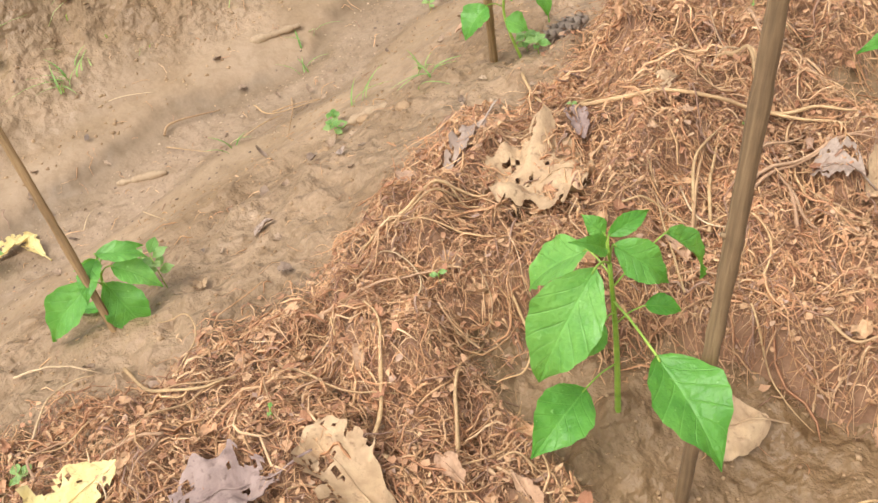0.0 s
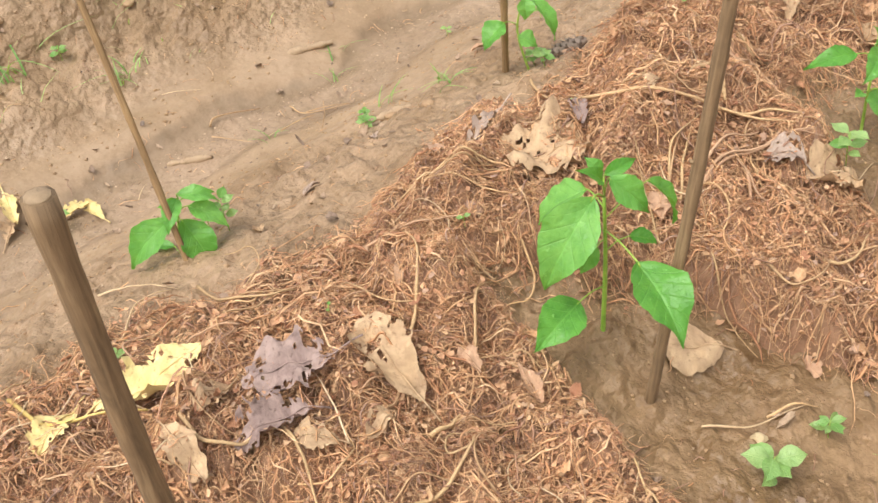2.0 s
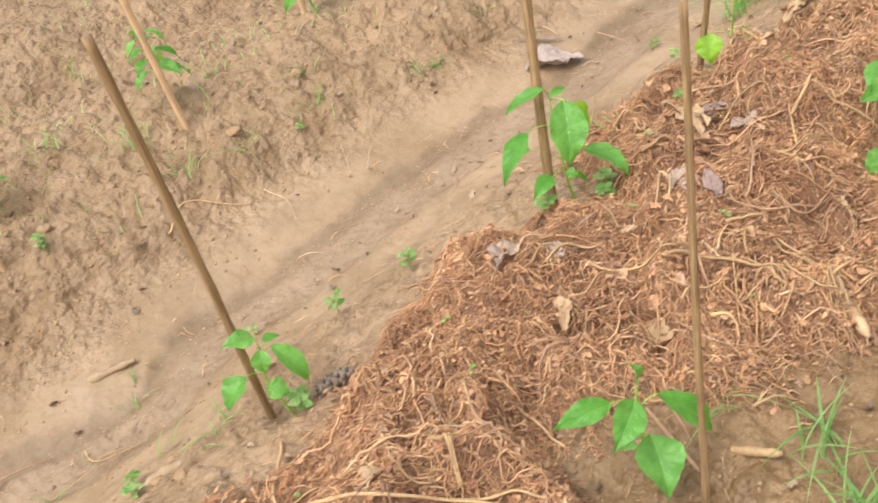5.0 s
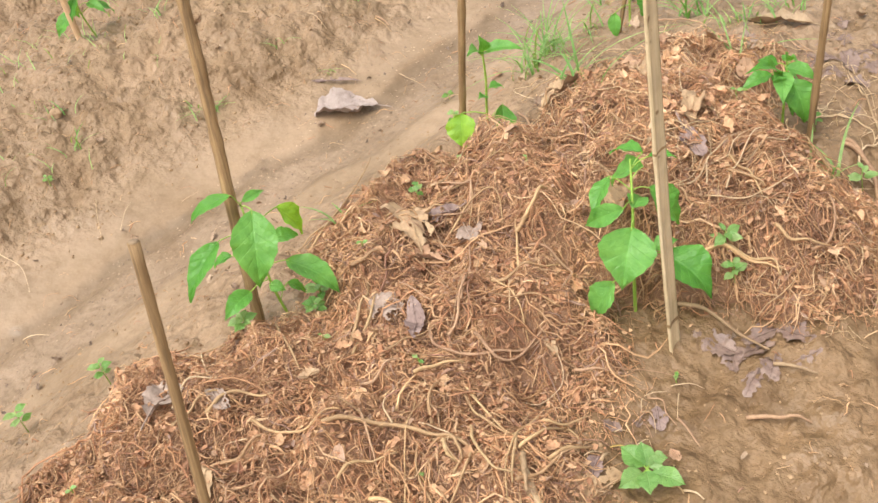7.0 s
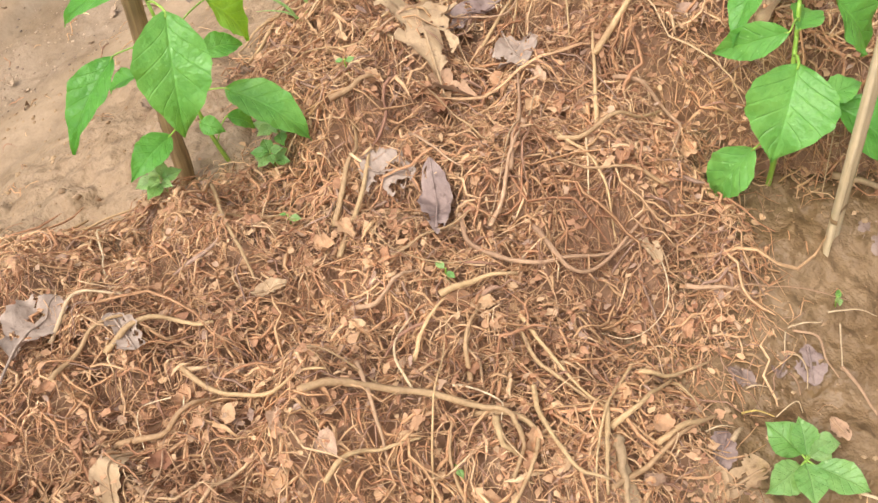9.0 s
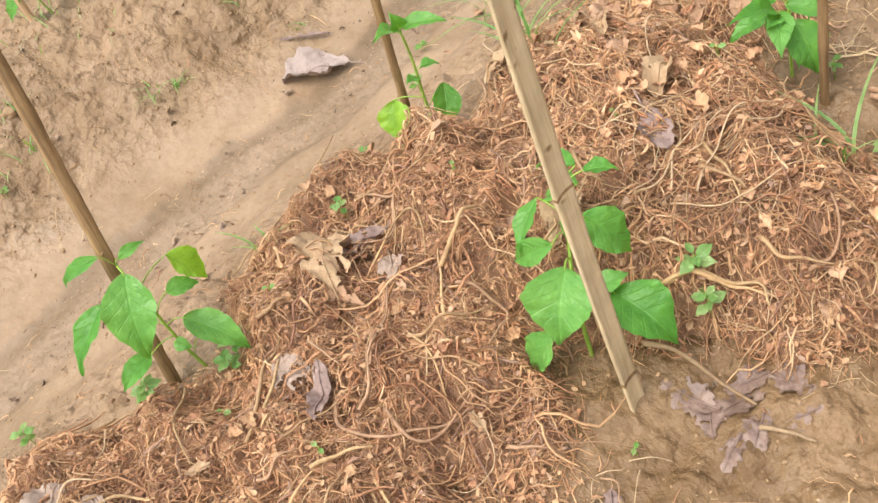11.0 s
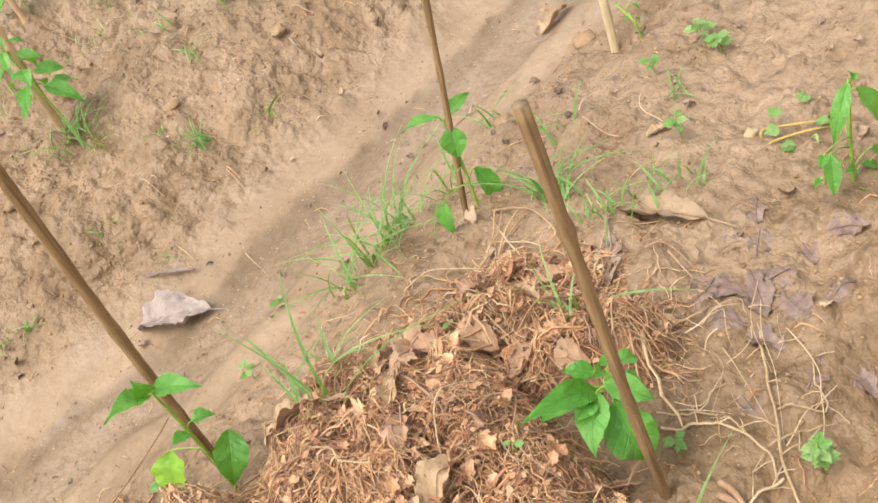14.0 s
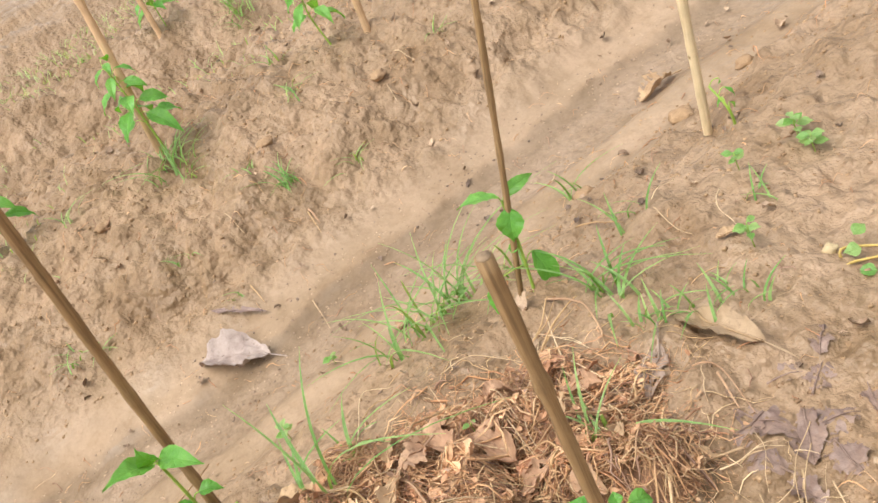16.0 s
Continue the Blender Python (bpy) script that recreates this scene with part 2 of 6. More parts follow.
TAN_LEAF = dead_leaf_material("tan_dead_leaf", (0.34, 0.215, 0.12), (0.55, 0.38, 0.22))
YELLOW_LEAF = dead_leaf_material("yellow_dead_leaf", (0.62, 0.46, 0.17), (0.75, 0.61, 0.29))
PURPLE_LEAF = dead_leaf_material("purple_dead_leaf", (0.165, 0.105, 0.090), (0.37, 0.265, 0.225))
GREY_LEAF = dead_leaf_material("grey_dead_leaf", (0.27, 0.19, 0.145), (0.46, 0.35, 0.275))
RED_LEAF = dead_leaf_material("rust_dead_leaf", (0.35, 0.20, 0.12), (0.57, 0.36, 0.22))
DARK_MUD = dead_leaf_material("blackish_leaf_rot", (0.150, 0.095, 0.078), (0.315, 0.215, 0.165), 0.5)
CONE = dead_leaf_material("dark_cone_scales", (0.14, 0.105, 0.08), (0.29, 0.22, 0.165))
MUD_STICK = dead_leaf_material("muddy_stalk", (0.32, 0.215, 0.125), (0.42, 0.30, 0.185))
PALE_LEAF = dead_leaf_material("pale_dead_leaf", (0.27, 0.20, 0.17), (0.43, 0.345, 0.30))
STONE = dead_leaf_material("pale_stone", (0.44, 0.33, 0.19), (0.60, 0.47, 0.27))


# ---- the lie of the land: a bed between two furrows, all along x ----
def lerp_curve(pts, v):
    v = np.asarray(v, float)
    xs, ys = np.array([p[0] for p in pts]), np.array([p[1] for p in pts])
    i = np.clip(np.searchsorted(xs, v) - 1, 0, len(xs) - 2)
    s = np.clip((v - xs[i]) / (xs[i + 1] - xs[i]), 0, 1)
    return ys[i] + (ys[i + 1] - ys[i]) * s * s * (3 - 2 * s)


BEYOND = [(3.3, -.12), (3.6, -.12), (4.0, .08), (4.5, .1), (4.85, .04), (5.1, -.12), (5.35, -.12), (5.7, .08), (6.3, .1), (6.65, .04), (6.9, -.12), (7.15, -.12), (7.5, .08), (9, .05)]
# the cross-section at three places along the bed, blended between them
PROFILES = [
    (0.6, [(-1.2, -.14), (-.4, -.26), (.2, -.255), (.5, -.205), (.68, -.142), (.85, -.072), (1.1, -.062), (1.26, -.102), (1.45, -.182), (1.62, -.229), (1.75, -.222), (1.9, -.172), (2.05, -.102), (2.2, .05), (2.45, .11), (2.9, .07), *BEYOND]),
    (1.4, [(-1.2, -.13), (-.4, -.23), (.2, -.215), (.5, -.162), (.68, -.127), (.85, -.072), (1.1, -.062), (1.26, -.092), (1.5, -.152), (1.62, -.172), (1.78, -.162), (1.95, -.105), (2.12, .01), (2.35, .09), (2.9, .06), *BEYOND]),
    (2.4, [(-1.2, -.12), (-.4, -.22), (.2, -.205), (.5, -.147), (.62, -.095), (.8, -.059), (1.1, -.042), (1.26, -.082), (1.42, -.132), (1.6, -.137), (1.75, -.117), (1.88, -.082), (2.02, .015), (2.3, .09), (2.9, .06), *BEYOND]),
]
FAR_EDGE = [(-.6, 1.05), (.1, 1.08), (.3, 1.065), (.45, 1.045), (.6, 1.065), (.8, 1.085), (.95, 1.10), (1.1, 1.16), (1.25, 1.19), (1.40, 1.25), (1.49, 1.17), (1.56, 1.08), (1.63, 1.08), (1.71, 1.21), (1.80, 1.29), (1.93, 1.31), (2.0, 1.15), (2.05, 1.03), (2.14, 1.05), (2.35, 1.06), (2.46, 1.02), (2.55, .90)]
NEAR_EDGE = [(-.6, .45), (.25, .37), (.44, .37), (.465, .52), (.48, .74), (.505, .79), (.56, .77), (.66, .69), (.71, .60), (.75, .47), (.78, .36), (.85, .33), (.95, .40), (1.02, .5), (1.07, .66), (1.12, .77), (1.26, .75), (1.36, .62), (1.46, .58), (1.6, .52), (1.66, .58), (1.80, .60), (1.84, .68), (1.88, .69), (1.91, .63), (1.96, .57), (2.01, .47), (2.1, .41), (2.22, .45), (2.29, .54), (2.31, .66), (2.34, .77), (2.40, .74), (2.47, .71), (2.55, .75)]
HEAP_TOP = [(0, .028), (.3, .042), (.7, .072), (1.05, .072), (1.35, .062), (1.6, .046), (1.8, .056), (2.0, .085), (2.15, .112), (2.35, .085), (2.6, .05)]

TRICKLE = [(-.5, 1.79), (.0, 1.79), (.23, 1.80), (.36, 1.81), (.5, 1.825), (.62, 1.85), (.72, 1.81), (.88, 1.765), (1.0, 1.815), (1.1, 1.82), (1.24, 1.785), (1.42, 1.785), (1.65, 1.79), (1.83, 1.77), (1.96, 1.745), (2.1, 1.685), (2.29, 1.685), (2.42, 1.705), (2.6, 1.685), (2.8, 1.70), (3.07, 1.71), (3.6, 1.70)]
# where the crusted clods of the further bed begin
LUMPY = [(0, 1.98), (.9, 1.975), (1.25, 1.94), (1.6, 1.93), (1.9, 1.92), (2.15, 1.885), (2.45, 1.83), (3.0, 1.79)]


HASH = np.random.RandomState(7).rand(256, 256)


def value_noise(x, y):
    xi, yi = np.floor(x).astype(int), np.floor(y).astype(int)
    fx, fy = x - xi, y - yi
    fx, fy = fx * fx * (3 - 2 * fx), fy * fy * (3 - 2 * fy)
    g = lambda a, b: HASH[a & 255, b & 255]
    return (g(xi, yi) * (1 - fx) + g(xi + 1, yi) * fx) * (1 - fy) + (g(xi, yi + 1) * (1 - fx) + g(xi + 1, yi + 1) * fx) * fy - 0.5


def fbm(x, y, scale, octaves=4, gain=0.5):
    out, amp = 0, 1.0
    for k in range(octaves):
        out = out + amp * value_noise(x * scale + 17.3 * k, y * scale + 9.1 * k)
        scale, amp = scale * 2.03, amp * gain
    return out


def clods(x, y, cell, share):
    """Rounded crumbs of tilth: one jittered dome in a share of the cells, the highest wins."""
    u, v = x / cell, y / cell
    iu, iv = np.floor(u).astype(int), np.floor(v).astype(int)
    best = np.zeros(np.shape(u))
    for a in (-1, 0, 1):
        for b in (-1, 0, 1):
            cu, cv = iu + a, iv + b
            h = HASH[cu & 255, cv & 255]
            px, py = cu + HASH[(cu + 37) & 255, (cv + 91) & 255], cv + HASH[(cu + 113) & 255, (cv + 59) & 255]
            r = 0.3 + 0.5 * h
            d2 = ((u - px) / r) ** 2 + ((v - py) / (r * (0.6 + 0.4 * HASH[(cu + 11) & 255, (cv + 5) & 255]))) ** 2
            best = np.maximum(best, np.where(h < share, r * np.sqrt(np.clip(1 - d2, 0, 1)), 0))
    return best * cell


def profile_z(x, y):
    """The smooth cross-section, changing slowly along the bed."""
    first, second, third = (lerp_curve(pts, y) for _, pts in PROFILES)
    a, b = lerp_curve([(0.6, 0.0), (1.4, 1.0)], x), lerp_curve([(1.4, 0.0), (2.4, 1.0)], x)
    return first * (1 - a) + (second * (1 - b) + third * b) * a


def soil_z(x, y):
    """Height of the mud: the bed's profile, clods on the beds, small washed steps in the furrow."""
    x, y = np.asarray(x, float), np.asarray(y, float)
    z = profile_z(x, y)
    # the last rain's trickle: a bank, a flat channel floor, a low sand bar
    d = y - lerp_curve(TRICKLE, x) + 0.028 * fbm(x, y, 13, 3)
    reach = np.exp(-(((d + 0.09) / 0.22) ** 4))
    step = lambda at, soft: 0.5 + 0.5 * np.tanh((d - at) / soft)
    z = z + reach * (0.011 * step(0.012, 0.007) - 0.006 * step(-0.03, 0.02) - 0.010 * step(-0.17, 0.012) + 0.007 * np.exp(-(((d + 0.22) / 0.035) ** 2)) - 0.008 * step(-0.30, 0.010))
    far = lerp_curve([(-0.03, 0.0), (0.06, 1.0)], y - lerp_curve(LUMPY, x) + 0.06 * fbm(x + 3.3, y, 7, 3))
    bed = lerp_curve([(-0.40, 1.0), (-0.29, 0.0)], d)
    rough = np.clip(far + bed, 0.04, 1)
    near = lerp_curve([(-2.0, 0), (-1.0, 1), (5.0, 1), (7.0, 0)], x) * lerp_curve([(-1.0, 0), (0.0, 1), (7.0, 1), (10.0, 0)], y)
    lump = fbm(x, y, 9, 3, 0.5) * near + fbm(x, y, 1.3, 2) * (1 - near) * 3
    z = z + rough * (0.020 + 0.012 * far) * lump + ((0.009 + 0.004 * far) * fbm(x, y, 34, 2, 0.55) + 0.0022 * fbm(x + 7, y, 72, 2)) * rough * near
    # scabs of crusted clay: rounded tops, narrow creases
    wx, wy = x + 0.007 * fbm(x, y, 26, 2, 0.5), y + 0.007 * fbm(x + 9, y, 26, 2, 0.5)
    z = z + rough * near * ((0.012 + 0.014 * far) * np.abs(fbm(wx + 2.3, wy + 0.7, 15, 2, 0.5)) + (0.009 + 0.003 * far) * np.abs(fbm(wx + 8.3, wy, 30, 2, 0.45)))
    tilth = (0.26 + 0.20 * far) * rough * near * (clods(wx, wy, 0.062, 0.5) * 0.8 + 1.15 * clods(wx + 3.1, wy + 1.7, 0.040, 0.6) + 1.0 * clods(wx + 1.3, wy + 4.7, 0.026, 0.6))
    pock = np.clip(fbm(x + 5.2, y, 19, 3, 0.6) - 0.08, 0, 1)
    return z + tilth - 0.012 * pock * rough * near + 0.0016 * fbm(x, y, 30, 2) * near


def inside(x, y):
    """How far a place lies inside the mulch's outline."""
    x, y = np.asarray(x, float), np.asarray(y, float)
    d = np.minimum(np.minimum(y - lerp_curve(NEAR_EDGE, x), lerp_curve(FAR_EDGE, x) - y), np.minimum(2.53 - x, x + 0.6))
    return d + 0.05 * fbm(x, y, 9, 3)


def heap_z(x, y):
    """Thickness of the root-and-leaf mulch on the bed."""
    s = np.clip(inside(x, y) / 0.18, 0, 1)
    return lerp_curve(HEAP_TOP, x) * s * (2 - s)


def top_z(x, y):
    """The mulch's surface: tufts and hollows on the heap, the bare mud elsewhere."""
    thick = heap_z(x, y)
    tufts = 0.040 * fbm(x + 1.7, y, 15, 3, 0.6) - 0.060 * np.clip(fbm(x + 4.1, y, 13, 3, 0.6) - 0.14, 0, 1) + 0.003
    return soil_z(x, y) + thick * (1 + 0.25 * fbm(x, y, 11, 3, 0.6)) + np.clip(thick / 0.04, 0, 1) * tufts


def z_at(x, y):
    return float(top_z(x, y))


def mud_at(x, y):
    return float(soil_z(x, y))


# ---- mesh helpers ----
def mesh_from(name, verts, faces, uvs=None, smooth=True):
    """Faces of one size, as an array of corner numbers."""
    verts, faces = np.asarray(verts, np.float32), np.asarray(faces, np.int32)
    me = bpy.data.meshes.new(name)
    me.vertices.add(len(verts))
    me.vertices.foreach_set("co", verts.ravel())
    me.loops.add(faces.size)
    me.loops.foreach_set("vertex_index", faces.ravel())
    me.polygons.add(len(faces))
    n = faces.shape[1]
    me.polygons.foreach_set("loop_start", np.arange(0, faces.size, n, dtype=np.int32))
    if uvs is not None:
        layer = me.uv_layers.new(name="UVMap")
        layer.data.foreach_set("uv", np.asarray(uvs, np.float32)[faces.ravel()].ravel())
    me.update(calc_edges=True)
    me.validate()
    if smooth:
        me.polygons.foreach_set("use_smooth", np.ones(len(faces), bool))
    return me


def grid_faces(rows, cols, wrap=False, start=0):
    i, j = np.meshgrid(np.arange(rows - 1), np.arange(cols if wrap else cols - 1), indexing="ij")
    a, b = i * cols + j, i * cols + (j + 1) % cols
    return start + np.stack([a, b, b + cols, a + cols], -1).reshape(-1, 4)


def put(name, me, mat, parent=None, label=""):
    ob = new(name, me)
    if mat:
        me.materials.append(mat)
    if parent:
        ob.parent = parent
    if label:
        ob["label"] = label
    return ob


def thing(name, x, y, z, label, category, group="", kind=""):
    ob = new(name)
    ob.empty_display_size = 0.03
    ob.location = (x, y, z)
    return tagged(ob, label, category, group, kind)


def smooth_line(pts, n):
    """Catmull-Rom through points, n samples."""
    p = np.asarray(pts, float)
    p = np.vstack([2 * p[0] - p[1], p, 2 * p[-1] - p[-2]])
    t = np.linspace(0, len(p) - 3 - 1e-6, n)
    i = t.astype(int)
    f = (t - i)[:, None]
    a, b, c, d = p[i], p[i + 1], p[i + 2], p[i + 3]
    return 0.5 * (2 * b + (c - a) * f + (2 * a - 5 * b + 4 * c - d) * f**2 + (3 * b - a - 3 * c + d) * f**3)


def tube(path, radii, sides=8, caps=True):
    """Rings along a path, returned as vertices and quads; the ends are drawn in."""
    path, radii = np.asarray(path, float), np.asarray(radii, float)
    if caps:
        path = np.vstack([path[:1], path, path[-1:]])
        radii = np.r_[radii[0] * 0.02, radii, radii[-1] * 0.02]
    tan = np.gradient(path, axis=0)
    tan[0], tan[-1] = path[min(2, len(path) - 1)] - path[0], path[-1] - path[-3]
    tan /= np.linalg.norm(tan, axis=1)[:, None] + 1e-9
    ref = np.array([0, 0, 1.0]) if abs(tan[len(tan) // 2][2]) < 0.8 else np.array([1.0, 0, 0])
    u = np.cross(tan, ref)
    u /= np.linalg.norm(u, axis=1)[:, None] + 1e-9
    v = np.cross(tan, u)
    ang = np.linspace(0, 2 * np.pi, sides, endpoint=False)
    ring = u[:, None] * np.cos(ang)[None, :, None] + v[:, None] * np.sin(ang)[None, :, None]
    verts = path[:, None] + ring * radii[:, None, None]
    return verts.reshape(-1, 3), grid_faces(len(path), sides, True)


# ---- ground ----
def spread(inner, outer, step, reach):
    """Even steps between two places, then ever wider ones out to the distance."""
    mid = np.arange(inner, outer, step)
    back, on = np.cumsum(step * 1.16 ** np.arange(1, 80)), np.cumsum(step * 1.09 ** np.arange(1, 110))
    return np.r_[(inner - back[back < reach])[::-1], mid, mid[-1] + on[on < reach]]


gx, gy = spread(-0.8, 4.4, 0.0088, 60), spread(0.0, 5.2, 0.0088, 60)
GX, GY = np.meshgrid(gx, gy, indexing="ij")
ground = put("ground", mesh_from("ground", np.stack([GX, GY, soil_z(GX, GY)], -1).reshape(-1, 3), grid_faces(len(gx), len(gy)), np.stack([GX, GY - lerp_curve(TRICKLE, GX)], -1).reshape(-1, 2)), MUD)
tagged(ground, "wet brown clay soil with raised beds and a washed furrow", "ground", kind="structure")

# crumbs of mud lying on the beds
rng = np.random.RandomState(3)


def crumbs(name, count, boxes, size, mat, label, category):
    """Small lumps with eight corners, sunk into the ground."""
    cube = np.array([(a, b, c) for a in (-1, 1) for b in (-1, 1) for c in (-1, 1)], float)
    quads = np.array([(0, 1, 3, 2), (4, 6, 7, 5), (0, 4, 5, 1), (2, 3, 7, 6), (0, 2, 6, 4), (1, 5, 7, 3)])
    which = rng.randint(len(boxes), size=count)
    b = np.array(boxes)[which]
    x, y = b[:, 0] + rng.rand(count) * (b[:, 1] - b[:, 0]), b[:, 2] + rng.rand(count) * (b[:, 3] - b[:, 2])
    r = size * (0.35 + rng.rand(count) ** 3 * 1.6)
    shape = cube[None] * (0.6 + 0.5 * rng.rand(count, 8, 1)) * (r[:, None, None] * (0.7 + 0.6 * rng.rand(count, 1, 3)))
    turn = rng.rand(count) * 6.28
    c, s = np.cos(turn)[:, None], np.sin(turn)[:, None]
    vx, vy = shape[..., 0] * c - shape[..., 1] * s, shape[..., 0] * s + shape[..., 1] * c
    verts = np.stack([vx + x[:, None], vy + y[:, None], shape[..., 2] * 0.7 + soil_z(x, y)[:, None] - 0.15 * r[:, None]], -1)
    faces = quads[None] + 8 * np.arange(count)[:, None, None]
    return tagged(put(name, mesh_from(name, verts.reshape(-1, 3), faces.reshape(-1, 4), smooth=False), mat), label, category, kind="stuff")


crumbs("mud_crumbs", 13000, [(-0.5, 4.2, 1.85, 3.0)], 0.0022, CLOD, "crumbs of brown clay on the further bed", "soil crumbs")
crumbs("mud_grit", 20000, [(-0.5, 4.2, 1.1, 1.6), (-0.3, 3.6, 0.1, 0.7), (2.4, 4.0, 0.3, 1.4)], 0.0016, CLOD, "small crumbs of brown mud on the soil", "soil crumbs")
crumbs("furrow_grit", 7000, [(-0.4, 3.4, 1.58, 1.80)], 0.0012, WET_BITS, "dark washed grit on the furrow's floor", "grit")

# ---- mulch of dry roots and leaf crumbs ----
hx, hy = np.arange(-0.62, 2.66, 0.009), np.arange(0.38, 1.42, 0.009)
HX, HY = np.meshgrid(hx, hy, indexing="ij")
HT = heap_z(HX, HY)
fuzz = 0.024 * fbm(HX, HY, 38, 3, 0.7) + 0.016 * fbm(HX + 3, HY, 110, 2)
HZ = top_z(HX, HY) - 0.020 + np.clip(HT / 0.03, 0, 1) * fuzz
quads = grid_faces(len(hx), len(hy))
quads = quads[(HT.ravel()[quads] > 0.004).any(1)]
used, quads = np.unique(quads, return_inverse=True)
mulch = put("mulch_bed", mesh_from("mulch_bed", np.stack([HX, HY, HZ], -1).reshape(-1, 3)[used], quads.reshape(-1, 4)), HUMUS)
tagged(mulch, "heap of reddish-brown rotted root and leaf mulch on the bed", "mulch", kind="stuff")


def scatter(count, spill=0.0):
    """Places on the mulch, a few spilled beyond its edge; spill None: on the bare mud."""
    if spill is None:
        x, y = rng.rand(count) * 4.4 - 0.5, 0.1 + 2.9 * rng.rand(count)
        bare = inside(x, y) < 0.02
        return x[bare], y[bare]
    x, y = rng.rand(count * 3) * 3.22 - 0.6, rng.rand(count * 3) * 1.0 + 0.38
    keep = inside(x, y) + spill * rng.rand(count * 3) ** 2.5 > 0.012
    return x[keep][:count], y[keep][:count]


def strands(name, count, length, radius, mat, label, segs=4, spill=0.0, lift=0.3, zone=(-9, 9)):
    """Thin three-sided bent fibres lying on the mulch."""
    x, y = scatter(count, spill)
    here = (x > zone[0]) & (x < zone[1])
    x, y = x[here], y[here]
    n = len(x)
    L = length * (0.35 + 1.3 * rng.rand(n) ** 1.6)
    a = 7.0 * fbm(x + 2.0, y, 6.0, 2) + 1.5 * rng.randn(n)
    tilt, bend = (rng.rand(n) - 0.5) * lift, (rng.rand(n) - 0.5) * 1.7
    s = np.linspace(-0.5, 0.5, segs + 1)
    along = s[None] * L[:, None]
    side = bend[:, None] * L[:, None] * (s[None] ** 2 - 0.08) + 0.05 * L[:, None] * np.sin(s[None] * (6 + 9 * rng.rand(n, 1)) + a[:, None] * 5) + 0.02 * L[:, None] * rng.randn(n, segs + 1)
    px = x[:, None] + along * np.cos(a)[:, None] - side * np.sin(a)[:, None]
    py = y[:, None] + along * np.sin(a)[:, None] + side * np.cos(a)[:, None]
    pz = top_z(px, py) + 0.4 * (top_z(x, y)[:, None] - top_z(px, py)) + along * np.sin(tilt)[:, None] + (-0.003 + 0.011 * rng.rand(n) ** 2)[:, None] + rng.rand(n, 1) * 0.008 * np.cos(s * 5)[None]
    R = radius * (0.5 + 1.1 * rng.rand(n) ** 2)
    taper = np.array([0.35] + [1.0] * (segs - 1) + [0.3])
    ang = np.array([0, 2.094, 4.189])
    ca, sa = -np.sin(a), np.cos(a)
    verts = np.empty((n, segs + 1, 3, 3))
    for k in range(3):
        w = R[:, None] * taper[None]
        verts[:, :, k, 0] = px + w * np.cos(ang[k]) * ca[:, None]
        verts[:, :, k, 1] = py + w * np.cos(ang[k]) * sa[:, None]
        verts[:, :, k, 2] = pz + w * np.sin(ang[k])
    one = grid_faces(segs + 1, 3, True)
    faces = one[None] + (3 * (segs + 1)) * np.arange(n)[:, None, None]
    return tagged(put(name, mesh_from(name, verts.reshape(-1, 3), faces.reshape(-1, 4)), mat), label, "dry roots", kind="stuff")


def flakes(name, count, size, mat, label, spill=0.0, zone=(-9, 9)):
    """Torn bits of dry leaf: bent six-sided scraps."""
    x, y = scatter(count, spill)
    here = (x > zone[0]) & (x < zone[1])
    x, y = x[here], y[here]
    n = len(x)
    ang = np.linspace(0, 2 * np.pi, 6, endpoint=False)[None] + rng.rand(n, 6) * 0.5
    r = size * (0.3 + 1.2 * rng.rand(n) ** 2)[:, None] * (0.3 + 0.9 * rng.rand(n, 6))
    fx, fy = r * np.cos(ang), r * np.sin(ang) * (0.45 + 0.5 * rng.rand(n, 1))
    a = rng.rand(n, 1) * 6.28
    curl = (rng.rand(n, 1) - 0.35) * 18
    fz = curl * fx**2 + (rng.rand(n, 1) - 0.5) * 1.1 * fy + (rng.rand(n, 1) - 0.5) * 0.9 * fx + rng.randn(n, 6) * 0.06 * size
    vx, vy = fx * np.cos(a) - fy * np.sin(a), fx * np.sin(a) + fy * np.cos(a)
    centre = np.zeros((n, 1))
    vx, vy, fz = np.hstack([vx, centre]), np.hstack([vy, centre]), np.hstack([fz, centre + 0.05 * size])
    verts = np.stack([vx + x[:, None], vy + y[:, None], fz + top_z(x, y)[:, None] + (-0.004 + 0.012 * rng.rand(n, 1))], -1)
    tri = np.array([(k, (k + 1) % 6, 6) for k in range(6)])
    faces = tri[None] + 7 * np.arange(n)[:, None, None]
    return tagged(put(name, mesh_from(name, verts.reshape(-1, 3), faces.reshape(-1, 3)), mat), label, "leaf litter", kind="stuff")


